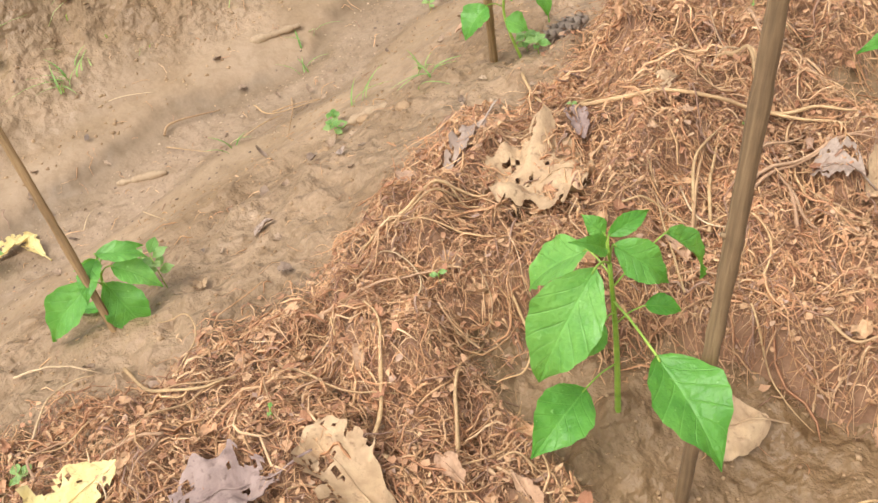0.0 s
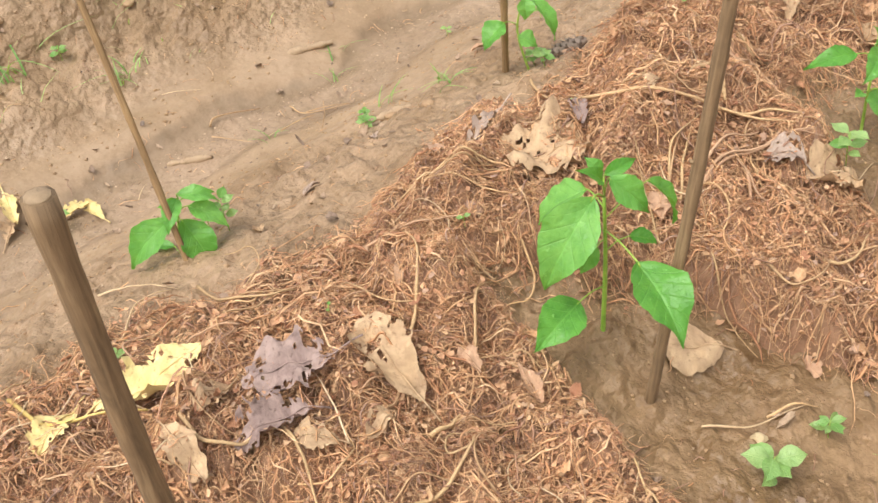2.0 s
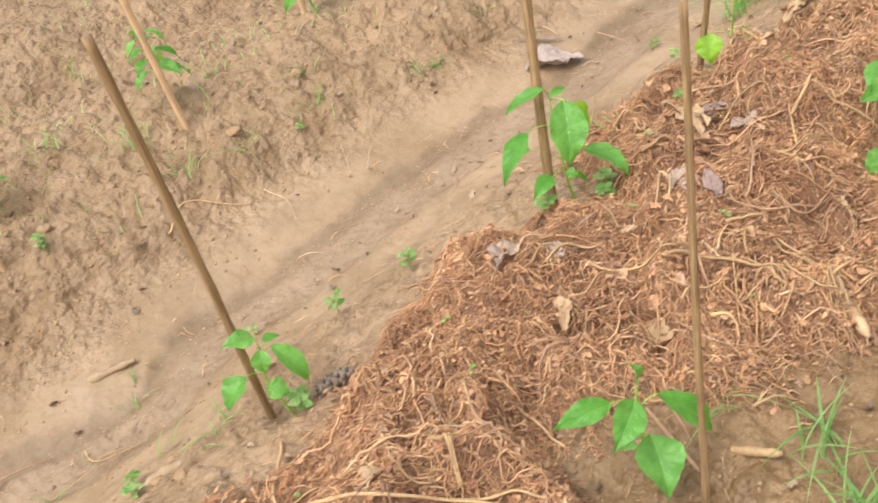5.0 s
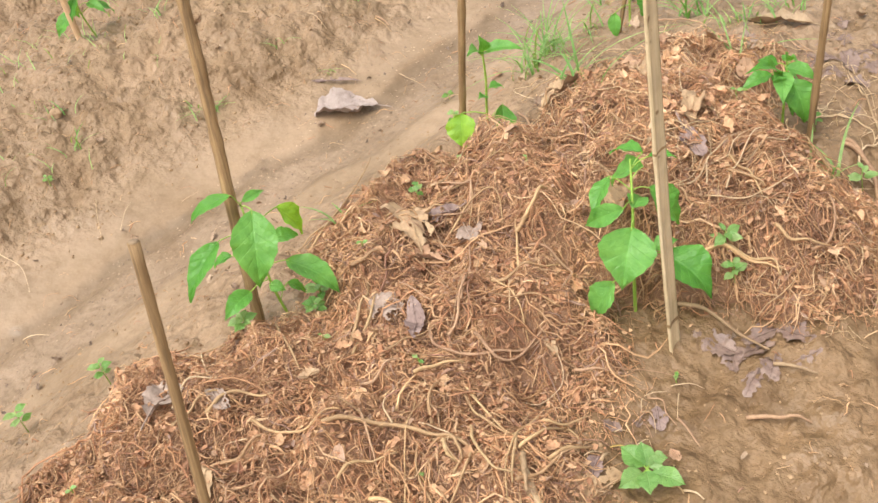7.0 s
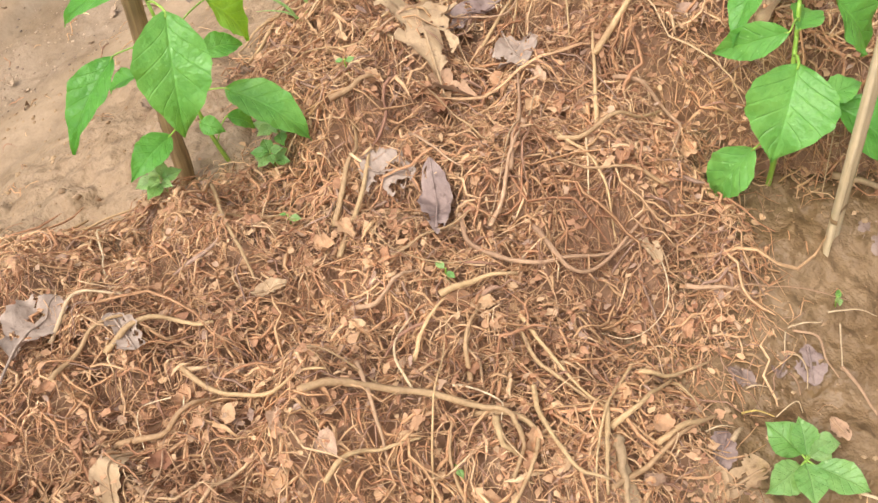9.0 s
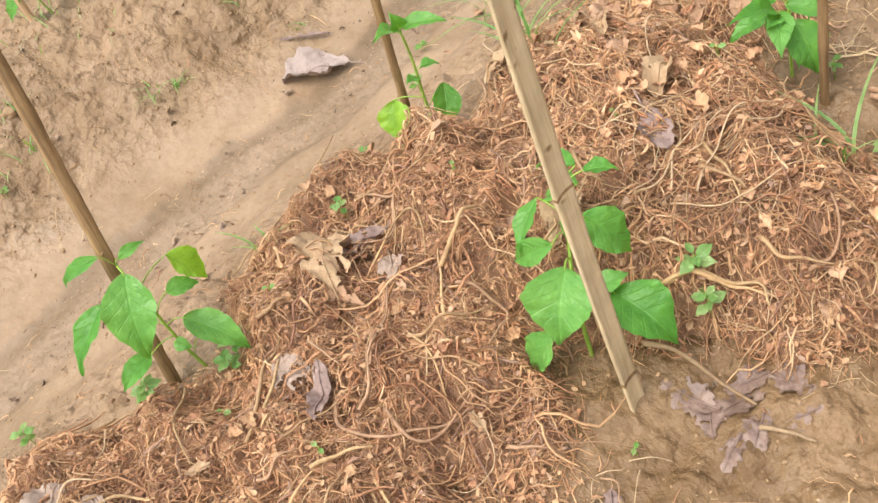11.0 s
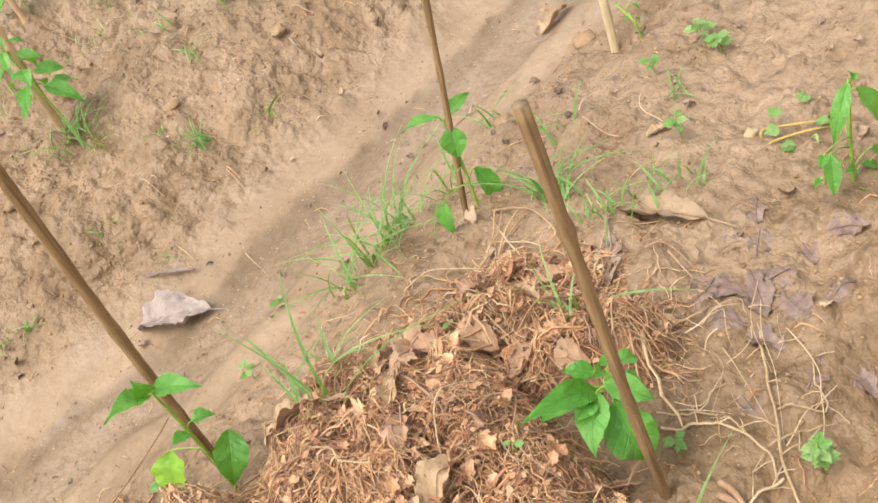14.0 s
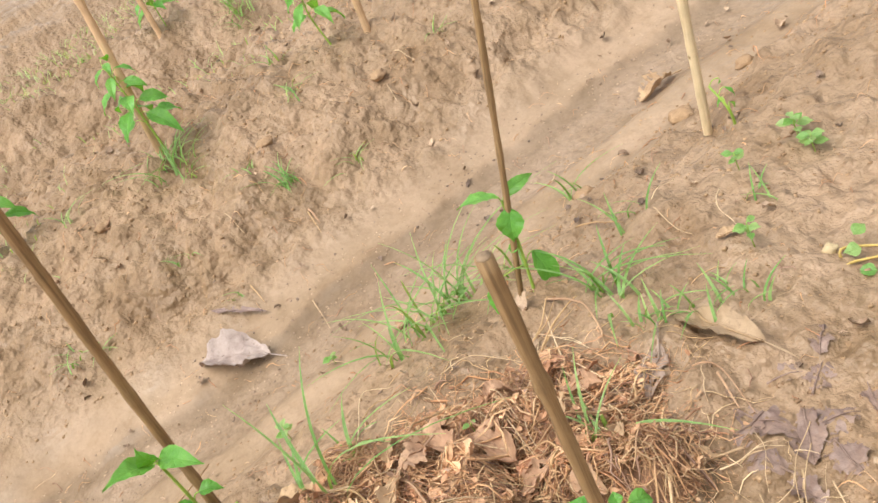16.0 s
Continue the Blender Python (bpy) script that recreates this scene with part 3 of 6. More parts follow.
def scraps(name, count, size, mat, label, spill=0.0, zone=(-9, 9)):
    """Torn leaf pieces: ragged, folded along the rib and curled at the edges."""
    x, y = scatter(count, spill)
    here = (x > zone[0]) & (x < zone[1])
    x, y = x[here, None, None], y[here, None, None]
    n, k = len(x), 7
    s, c = np.meshgrid(np.linspace(0, 1, k), np.linspace(-1, 1, k), indexing="ij")
    L = size * (0.45 + 0.9 * rng.rand(n, 1, 1) ** 2)
    prof = np.sin(np.pi * (0.06 + 0.86 * s)) ** 0.7
    lx = (s - 0.5) * L + 0.07 * L * rng.randn(n, k, k)
    ly = c * L * (0.22 + 0.3 * rng.rand(n, 1, 1)) * prof * (1 + 0.22 * rng.randn(n, k, k) * np.abs(c))
    lz = L * ((0.1 + 0.5 * rng.rand(n, 1, 1)) * np.abs(c) ** 1.3 * 0.5 + 0.25 * rng.randn(n, 1, 1) * (s - 0.5) ** 2 * 4 + 0.05 * rng.randn(n, k, k)) + 0.35 * rng.randn(n, 1, 1) * lx + 0.35 * rng.randn(n, 1, 1) * ly
    a = rng.rand(n, 1, 1) * 6.28
    px, py = x + lx * np.cos(a) - ly * np.sin(a), y + lx * np.sin(a) + ly * np.cos(a)
    pz = top_z(x, y) + lz + 0.010 * rng.rand(n, 1, 1)
    faces = grid_faces(k, k)[None] + k * k * np.arange(n)[:, None, None]
    return tagged(put(name, mesh_from(name, np.stack([px, py, pz], -1).reshape(-1, 3), faces.reshape(-1, 4)), mat), label, "leaf litter", kind="stuff")


strands("fine_roots", 62000, 0.030, 0.00040, FIBRE, "tangle of fine tan dry rootlets on the mulch", 3, 0.07, 1.0)
strands("root_chips", 8500, 0.020, 0.0016, FIBRE, "short broken chips of thick dry root", 3, 0.05, 0.9)
strands("root_pieces", 15000, 0.046, 0.0010, FIBRE, "short bent pieces of dry brown root", 5, 0.06, 0.8)
strands("root_stalks", 1100, 0.11, 0.0015, FIBRE, "thicker bent dry roots lying in the mulch", 9, 0.0, 0.3)
flakes("leaf_crumbs", 46000, 0.0045, FLAKE, "reddish crumbs of dead leaf among the roots", 0.07)
scraps("leaf_scraps", 900, 0.017, FLAKE, "torn scraps of dry brown leaf on the mulch", 0.02)
scraps("rust_leaf_scraps", 1700, 0.016, RUST, "rust-brown torn leaf scraps over the end of the mulch", 0.03, (2.05, 2.6))
strands("pale_straws", 3600, 0.085, 0.0006, STRAW, "loose pale straws over the end of the mulch", 7, 0.20, 0.7, (2.0, 2.65))
scraps("mud_leaf_scraps", 800, 0.015, WET_BITS, "small torn leaf scraps strewn over the mud", None)
strands("straw_bits", 3600, 0.035, 0.0007, FIBRE, "thin dry straws strewn over the bare mud", 5, None, 0.2)

# ---- single roots and twigs that can be told apart ----
ROOTS = [
    (0.0025, "d", [(1.652, 0.830), (1.632, 0.796), (1.661, 0.747), (1.708, 0.719), (1.745, 0.703)]),
    (0.0030, "t", [(1.578, 0.787), (1.610, 0.779), (1.642, 0.760)]),
    (0.0030, "t", [(1.581, 0.922), (1.620, 0.939), (1.651, 0.957), (1.675, 0.987)]),
    (0.0025, "t", [(1.760, 0.804), (1.780, 0.776), (1.813, 0.759), (1.854, 0.757)]),
    (0.0025, "t", [(1.396, 0.909), (1.401, 0.869), (1.428, 0.826), (1.463, 0.792)]),
    (0.0035, "t", [(1.437, 0.798), (1.464, 0.782), (1.498, 0.747), (1.523, 0.709), (1.536, 0.680), (1.527, 0.660), (1.500, 0.648)]),
    (0.0030, "t", [(1.526, 0.685), (1.513, 0.668), (1.518, 0.658)]),
    (0.0025, "t", [(1.404, 0.751), (1.438, 0.749), (1.477, 0.719)]),
    (0.0030, "p", [(1.338, 1.009), (1.378, 1.019), (1.407, 0.993)]),
    (0.0030, "t", [(1.364, 0.970), (1.412, 0.957), (1.440, 0.916)]),
]
ROOTS += [
    (0.0030, "t", [(1.366, 1.176), (1.411, 1.217), (1.459, 1.225)]),
    (0.0025, "t", [(1.542, 0.730), (1.562, 0.747), (1.600, 0.766)]),
    (0.0020, "t", [(1.521, 0.767), (1.554, 0.778), (1.581, 0.783)]),
    (0.0020, "t", [(1.607, 0.732), (1.592, 0.699), (1.595, 0.658), (1.601, 0.631)]),
    (0.0020, "p", [(1.457, 1.152), (1.437, 1.113), (1.405, 1.018)]),
    (0.0020, "p", [(1.785, 0.792), (1.761, 0.771), (1.732, 0.750)]),
    (0.0020, "d", [(1.707, 0.813), (1.769, 0.853), (1.820, 0.898)]),
    (0.0025, "d", [(1.663, 0.807), (1.700, 0.816), (1.740, 0.827)]),
    (0.0035, "t", [(1.852, 0.829), (1.882, 0.819), (1.909, 0.820), (1.933, 0.833)]),
    (0.0035, "t", [(1.673, 1.008), (1.695, 0.990), (1.725, 0.981)]),
    (0.0025, "d", [(1.527, 0.846), (1.552, 0.821), (1.585, 0.815)]),
    (0.0030, "t", [(1.318, 0.912), (1.347, 0.885), (1.380, 0.870), (1.399, 0.872)]),
]
ROOTS += [
    (0.0025, "d", [(1.487, 0.792), (1.474, 0.765), (1.447, 0.730)]),
    (0.0025, "d", [(1.739, 0.657), (1.749, 0.634), (1.771, 0.607)]),
    (0.0025, "t", [(1.648, 0.643), (1.663, 0.628), (1.698, 0.607)]),
    (0.0020, "t", [(1.552, 1.080), (1.504, 0.951), (1.492, 0.924)]),
    (0.0025, "d", [(1.848, 0.807), (1.857, 0.772), (1.855, 0.739), (1.806, 0.716)]),
    (0.0025, "t", [(0.213, 1.102), (0.219, 1.013), (0.254, 0.960), (0.291, 0.948)]),
    (0.0025, "p", [(0.085, 1.062), (0.136, 1.122), (0.182, 1.121)]),
    (0.0025, "p", [(0.110, 1.245), (0.147, 1.210), (0.191, 1.116)]),
    (0.0020, "p", [(0.204, 0.721), (0.218, 0.768), (0.223, 0.811)]),
    (0.0030, "y", [(-0.073, 1.047), (-0.053, 0.957), (0.002, 0.916), (0.046, 0.901)]),
    (0.0035, "t", [(0.281, 0.666), (0.310, 0.665), (0.331, 0.669)]),
    (0.0030, "t", [(0.191, 0.614), (0.238, 0.604), (0.294, 0.609), (0.314, 0.622)]),
]
ROOTS += [
    (0.0025, "t", [(0.402, 0.718), (0.448, 0.762), (0.520, 0.806)]),
    (0.0025, "t", [(0.344, 0.775), (0.397, 0.814), (0.424, 0.841), (0.432, 0.876)]),
    (0.0025, "d", [(0.405, 0.950), (0.457, 0.913), (0.530, 0.869)]),
    (0.0025, "t", [(0.545, 0.974), (0.605, 0.941), (0.650, 0.900)]),
    (0.0025, "p", [(0.566, 0.496), (0.598, 0.456), (0.680, 0.422)]),
    (0.0025, "d", [(0.817, 0.691), (0.905, 0.695), (0.971, 0.667), (1.012, 0.629)]),
    (0.0030, "t", [(0.945, 0.767), (1.002, 0.728), (1.014, 0.668)]),
    (0.0025, "t", [(0.478, 0.548), (0.459, 0.517), (0.421, 0.458)]),
    (0.0025, "t", [(0.151, 0.769), (0.148, 0.729), (0.125, 0.676)]),
    (0.0030, "t", [(0.069, 0.857), (0.070, 0.809), (0.103, 0.782), (0.137, 0.787)]),
    (0.0025, "t", [(0.790, 0.708), (0.841, 0.745), (0.882, 0.763)]),
    (0.0025, "d", [(0.849, 0.634), (0.889, 0.674), (0.900, 0.701)]),
]
ROOTS += [
    (0.0025, "t", [(0.751, 0.706), (0.827, 0.752), (0.872, 0.774)]),
    (0.0025, "d", [(0.833, 0.704), (0.898, 0.718), (0.970, 0.709)]),
    (0.0030, "t", [(0.812, 0.916), (0.889, 0.808), (0.978, 0.736), (0.999, 0.669)]),
    (0.0025, "t", [(0.838, 0.511), (0.871, 0.485), (0.906, 0.490)]),
    (0.0030, "t", [(0.992, 0.846), (0.997, 0.805), (0.968, 0.768)]),
    (0.0025, "d", [(0.897, 0.682), (0.875, 0.645), (0.871, 0.622)]),
    (0.0025, "t", [(0.884, 0.437), (0.918, 0.398), (1.005, 0.429)]),
    (0.0025, "t", [(0.906, 1.130), (0.816, 0.983), (0.816, 0.920)]),
    (0.0025, "t", [(1.720, 1.247), (1.811, 1.273), (2.064, 1.472)]),
    (0.0025, "d", [(1.681, 0.770), (1.680, 0.723), (1.776, 0.703)]),
    (0.0030, "t", [(1.415, 0.714), (1.425, 0.686), (1.415, 0.672)]),
    (0.0025, "t", [(1.522, 0.707), (1.544, 0.666), (1.516, 0.643), (1.475, 0.646)]),
]
ROOTS += [
    (0.0025, "t", [(1.318, 0.971), (1.360, 0.985), (1.410, 0.970)]),
    (0.0030, "t", [(0.992, 0.842), (1.004, 0.813), (0.977, 0.777)]),
    (0.0025, "d", [(1.087, 0.871), (1.051, 0.807), (1.060, 0.735)]),
    (0.0025, "t", [(1.552, 0.877), (1.645, 0.932), (1.669, 0.960)]),
    (0.0025, "t", [(2.101, 0.632), (2.103, 0.587), (2.100, 0.572)]),
    (0.0030, "t", [(1.979, 0.612), (2.009, 0.576), (2.029, 0.548), (2.033, 0.521)]),
    (0.0020, "p", [(2.051, 0.640), (2.072, 0.592), (2.108, 0.559), (2.181, 0.525)]),
    (0.0020, "p", [(2.091, 0.771), (2.128, 0.731), (2.130, 0.677)]),
    (0.0020, "p", [(2.038, 0.677), (2.083, 0.660), (2.130, 0.677), (2.167, 0.707)]),
    (0.0025, "t", [(2.055, 0.776), (2.033, 0.744), (2.032, 0.714)]),
    (0.0025, "t", [(2.136, 0.650), (2.117, 0.609), (2.087, 0.571)]),
    (0.0025, "d", [(2.198, 1.141), (2.153, 1.071), (2.039, 0.999)]),
]
ROOTS += [
    (0.0015, "p", [(2.315, 0.778), (2.264, 0.708), (2.265, 0.660)]),
    (0.0035, "d", [(2.377, 0.600), (2.372, 0.572), (2.347, 0.538), (2.300, 0.510), (2.243, 0.476)]),
    (0.0030, "t", [(2.071, 0.545), (2.067, 0.510), (2.085, 0.471)]),
    (0.0018, "t", [(2.489, 1.011), (2.554, 1.047), (2.589, 1.057)]),
    (0.0025, "d", [(1.872, 0.940), (1.903, 0.971), (1.896, 1.087)]),
    (0.0025, "t", [(1.803, 0.793), (1.842, 0.823), (1.864, 0.839)]),
    (0.0025, "d", [(2.068, 0.490), (2.119, 0.483), (2.144, 0.503)]),
    (0.0035, "w", [(1.930, 0.623), (1.941, 0.569), (1.938, 0.487)]),
    (0.0030, "w", [(1.915, 0.468), (1.932, 0.415)]),
    (0.0030, "d", [(1.825, 0.456), (1.850, 0.416), (1.864, 0.389)]),
    (0.0030, "t", [(1.981, 0.607), (2.020, 0.568), (2.038, 0.533), (2.024, 0.514)]),
    (0.0025, "p", [(1.684, 0.459), (1.686, 0.432)]),
]
ROOTS += [
    (0.0015, "t", [(2.492, 1.036), (2.546, 1.070), (2.569, 1.075)]),
    (0.0018, "d", [(2.559, 1.088), (2.579, 1.035), (2.556, 0.958), (2.549, 0.958)]),
    (0.0018, "w", [(2.650, 0.906), (2.644, 0.854), (2.652, 0.795)]),
    (0.0009, "p", [(2.612, 0.705), (2.555, 0.676), (2.511, 0.625)]),
    (0.0009, "p", [(2.509, 0.733), (2.539, 0.715), (2.569, 0.697)]),
    (0.0012, "p", [(2.389, 1.107), (2.440, 1.089), (2.474, 1.014)]),
    (0.0012, "p", [(2.256, 1.140), (2.309, 1.257), (2.357, 1.193)]),
    (0.0015, "t", [(2.266, 0.892), (2.340, 0.993), (2.382, 0.943)]),
    (0.0015, "d", [(2.595, 0.811), (2.575, 0.763)]),
    (0.0015, "t", [(0.734, 1.738), (0.736, 1.677), (0.819, 1.629)]),
    (0.0013, "p", [(0.334, 1.689), (0.372, 1.726)]),
    (0.0013, "p", [(0.426, 1.622), (0.429, 1.503)]),
    (0.0013, "p", [(0.532, 1.929), (0.607, 1.891)]),
    (0.0013, "p", [(0.633, 1.664), (0.732, 1.670)]),
]
ROOTS += [
    (0.0013, "p", [(2.769, 1.097), (2.826, 1.117)]),
    (0.0015, "t", [(2.719, 1.251), (2.732, 1.130)]),
    (0.0013, "p", [(2.757, 1.079), (2.752, 1.050), (2.751, 1.005)]),
    (0.0013, "p", [(2.836, 1.037), (2.804, 1.009), (2.783, 0.953)]),
    (0.0012, "d", [(2.578, 0.826), (2.599, 0.806), (2.583, 0.750)]),
    (0.0011, "p", [(2.510, 0.732), (2.551, 0.704)]),
    (0.0009, "p", [(2.554, 0.678), (2.531, 0.664), (2.499, 0.673)]),
    (0.0009, "p", [(2.572, 0.691), (2.587, 0.673)]),
    (0.0009, "p", [(2.536, 0.792), (2.520, 0.777)]),
    (0.0015, "t", [(2.471, 1.028), (2.502, 1.035), (2.564, 1.072)]),
    (0.0020, "p", [(2.897, 2.112), (2.898, 2.027)]),
    (0.0015, "p", [(2.810, 2.013), (2.795, 1.961)]),
    (0.0015, "t", [(2.492, 1.900), (2.481, 1.835)]),
    (0.0009, "p", [(2.444, 1.033), (2.388, 0.904), (2.375, 0.826)]),
    (0.0009, "p", [(2.490, 1.007), (2.476, 0.851), (2.500, 0.829)]),
]
ROOTS += [
    (0.0013, "p", [(2.072, 0.767), (2.102, 0.743), (2.115, 0.699)]),
    (0.0009, "p", [(2.282, 0.747), (2.255, 0.718), (2.243, 0.648)]),
    (0.0020, "p", [(2.063, 0.644), (2.111, 0.666), (2.170, 0.655)]),
    (0.0020, "p", [(2.078, 0.622), (2.136, 0.634), (2.191, 0.627), (2.262, 0.609)]),
    (0.0035, "t", [(0.993, 0.838), (0.994, 0.805), (0.966, 0.768)]),
    (0.0025, "t", [(0.779, 0.722), (0.840, 0.765), (0.909, 0.770)]),
    (0.0025, "d", [(0.818, 0.693), (0.885, 0.701), (0.958, 0.680), (1.007, 0.642)]),
    (0.0025, "d", [(0.895, 0.684), (0.871, 0.637)]),
    (0.0015, "p", [(0.991, 0.611), (1.030, 0.594), (1.119, 0.604)]),
    (0.0025, "t", [(1.267, 0.723), (1.273, 0.696), (1.236, 0.632)]),
    (0.0013, "p", [(1.216, 0.581), (1.186, 0.547)]),
    (0.0013, "p", [(1.161, 0.529), (1.193, 0.503)]),
    (0.0020, "t", [(1.341, 0.610), (1.388, 0.572)]),
]
ROOTS += [
    (0.0025, "t", [(0.567, 1.802), (0.595, 1.810), (0.683, 1.783)]),
    (0.0015, "t", [(0.554, 1.776), (0.568, 1.737), (0.601, 1.681)]),
    (0.0013, "t", [(0.793, 1.691), (0.743, 1.609), (0.700, 1.553)]),
    (0.0015, "t", [(0.743, 1.687), (0.820, 1.628)]),
    (0.0013, "t", [(0.666, 1.673), (0.750, 1.661)]),
    (0.0020, "t", [(1.176, 2.009), (1.226, 2.029), (1.284, 2.027), (1.363, 1.951)]),
    (0.0013, "t", [(1.196, 2.000), (1.227, 1.971)]),
    (0.0013, "p", [(1.647, 1.947), (1.583, 1.844)]),
    (0.0013, "p", [(1.694, 1.888), (1.632, 1.847)]),
    (0.0013, "p", [(1.416, 1.968), (1.428, 1.901), (1.407, 1.850)]),
    (0.0013, "p", [(1.173, 2.165), (1.128, 2.099)]),
    (0.0015, "p", [(1.333, 1.763), (1.371, 1.718)]),
    (0.0009, "p", [(2.527, 0.722), (2.570, 0.703)]),
    (0.0011, "p", [(2.593, 0.691), (2.547, 0.658), (2.506, 0.615), (2.448, 0.575)]),
]
ROOTS += [
    (0.0009, "p", [(2.515, 0.688), (2.499, 0.659), (2.466, 0.607), (2.447, 0.578)]),
    (0.0009, "p", [(2.449, 0.574), (2.495, 0.573), (2.524, 0.559)]),
    (0.0013, "p", [(2.569, 0.644), (2.538, 0.589), (2.507, 0.568), (2.469, 0.547)]),
    (0.0009, "p", [(2.428, 0.687), (2.443, 0.663), (2.483, 0.665)]),
    (0.0009, "p", [(2.421, 0.682), (2.449, 0.631)]),
    (0.0009, "t", [(2.505, 1.020), (2.587, 1.043)]),
    (0.0009, "p", [(2.495, 0.846), (2.601, 0.905)]),
    (0.0009, "p", [(2.510, 1.071), (2.522, 0.997), (2.534, 0.953)]),
    (0.0009, "p", [(2.504, 1.028), (2.397, 0.875), (2.385, 0.834)]),
    (0.0025, "d", [(2.496, 1.900), (2.492, 1.851)]),
    (0.0015, "p", [(2.360, 1.989), (2.365, 1.936)]),
    (0.0015, "p", [(2.376, 1.712), (2.362, 1.609)]),
    (0.0015, "p", [(2.310, 1.487), (2.336, 1.439)]),
    (0.0013, "p", [(2.437, 1.573), (2.427, 1.507)]),
    (0.0015, "t", [(2.307, 1.839), (2.307, 1.788)]),
]


KIND = {"t": "bent tan dry root lying on the mulch", "d": "dark brown dry root lying on the mulch", "p": "thin pale dry stalk lying on the litter", "y": "yellowing leaf stalk on the mulch", "w": "flattened bleached dry stalk on the mud"}


def root(radius, kind, pts, seed):
    r = np.random.RandomState(seed)
    radius *= 0.6 if kind == "p" else 0.9
    line = smooth_line([(x, y, 0) for x, y in pts], 7 * len(pts))
    zs = np.array([z_at(x, y) for x, y, _ in line])
    zs = np.convolve(np.r_[[zs[0]] * 3, zs, [zs[-1]] * 3], np.ones(7) / 7, "valid")
    mid = line[len(line) // 2, :2]
    line[:, 2] = zs + radius * 0.5 + 0.006 + 0.006 * np.sin(np.linspace(0, 3.1, len(line)))
    wave = np.cumsum(r.randn(len(line), 2), 0) * radius * 0.12
    line[:, :2] += wave - np.linspace(0, 1, len(line))[:, None] * wave[-1]
    home = np.array([mid[0], mid[1], 0])
    rad = radius * (1 + 0.05 * r.randn(len(line))) * np.linspace(1.15, 0.5, len(line))
    v, f = tube(line - home, rad, 7)
    name = {"t": "root", "d": "root", "p": "stalk", "y": "leaf_stalk", "w": "stalk"}[kind]
    ob = put(name, mesh_from(name, v, f), ROOT[kind])
    ob.location = home
    return tagged(ob, KIND[kind], "root" if kind in "td" else "stalk", "roots in the mulch")


for n, (radius, kind, pts) in enumerate(ROOTS):
    root(radius, kind, pts, n)
for n, (x, y) in enumerate(zip(*scatter(190))):
    a, bend, reach = rng.rand() * 6.28, 1.4 * rng.randn(), 0.03 + 0.06 * rng.rand()
    turns = [a - bend * 0.5, a, a + bend * 0.5]
    pts = [(x, y)]
    for k in turns:
        pts.append((pts[-1][0] + reach * 0.6 * math.cos(k), pts[-1][1] + reach * 0.6 * math.sin(k)))
    root(0.0009 + 0.0010 * rng.rand(), "ttdpt"[n % 5], pts, 700 + n)


# ---- stakes ----
def stake(base, top, radius, mat, label, seed, flat=False, knots=(), sides=10):
    """A cut stick driven into the soil: shaft with knots and kinks, a paler sawn end."""
    r = np.random.RandomState(seed)
    base, top = Vector(base), Vector(top)
    way = (top - base).normalized()
    foot = base - way * 0.06
    length = (top - foot).length
    ob = thing("garden_stake", *foot, label, "garden stake", "stakes beside the plants")
    ob.rotation_mode = "QUATERNION"
    ob.rotation_quaternion = way.to_track_quat("Z", "Y")
    n = 40
    z = np.linspace(0, length, n)
    wob = 0.22 * radius
    path = np.stack([wob * np.sin(z * 9 + seed), wob * np.cos(z * 7 + 2 * seed), z], -1)
    rad = radius * (1 + 0.05 * r.randn(n))
    for k in knots:
        rad *= 1 + 0.13 * np.exp(-(((z - k * length) / 0.011) ** 2))
    v, f = tube(path, rad, sides)
    if flat:
        v[:, 1] *= 0.36
    put("shaft", mesh_from("shaft", v, f), mat, ob)
    end = np.array([path[-1] - (0, 0, 0.0005), path[-1] + (0, 0, 0.0012)])
    v, f = tube(end, np.array([radius * 0.86, radius * 0.8]), sides)
    if flat:
        v[:, 1] *= 0.36
    put("sawn_end", mesh_from("sawn_end", v, f, smooth=False), PITH, ob, "paler cut end")
    for k in knots:
        a = r.rand() * 6.28
        c = np.array([0.8 * radius * math.cos(a), 0.9 * radius * math.sin(a) * (0.36 if flat else 1), k * length])
        out = np.array([math.cos(a), math.sin(a), 0.5]) * radius * 0.35
        v, f = tube(np.array([c - out, c, c + out]), np.array([0.42, 0.36, 0.2]) * radius, 6)
        put("knot", mesh_from("knot", v, f), mat, ob)
    return ob


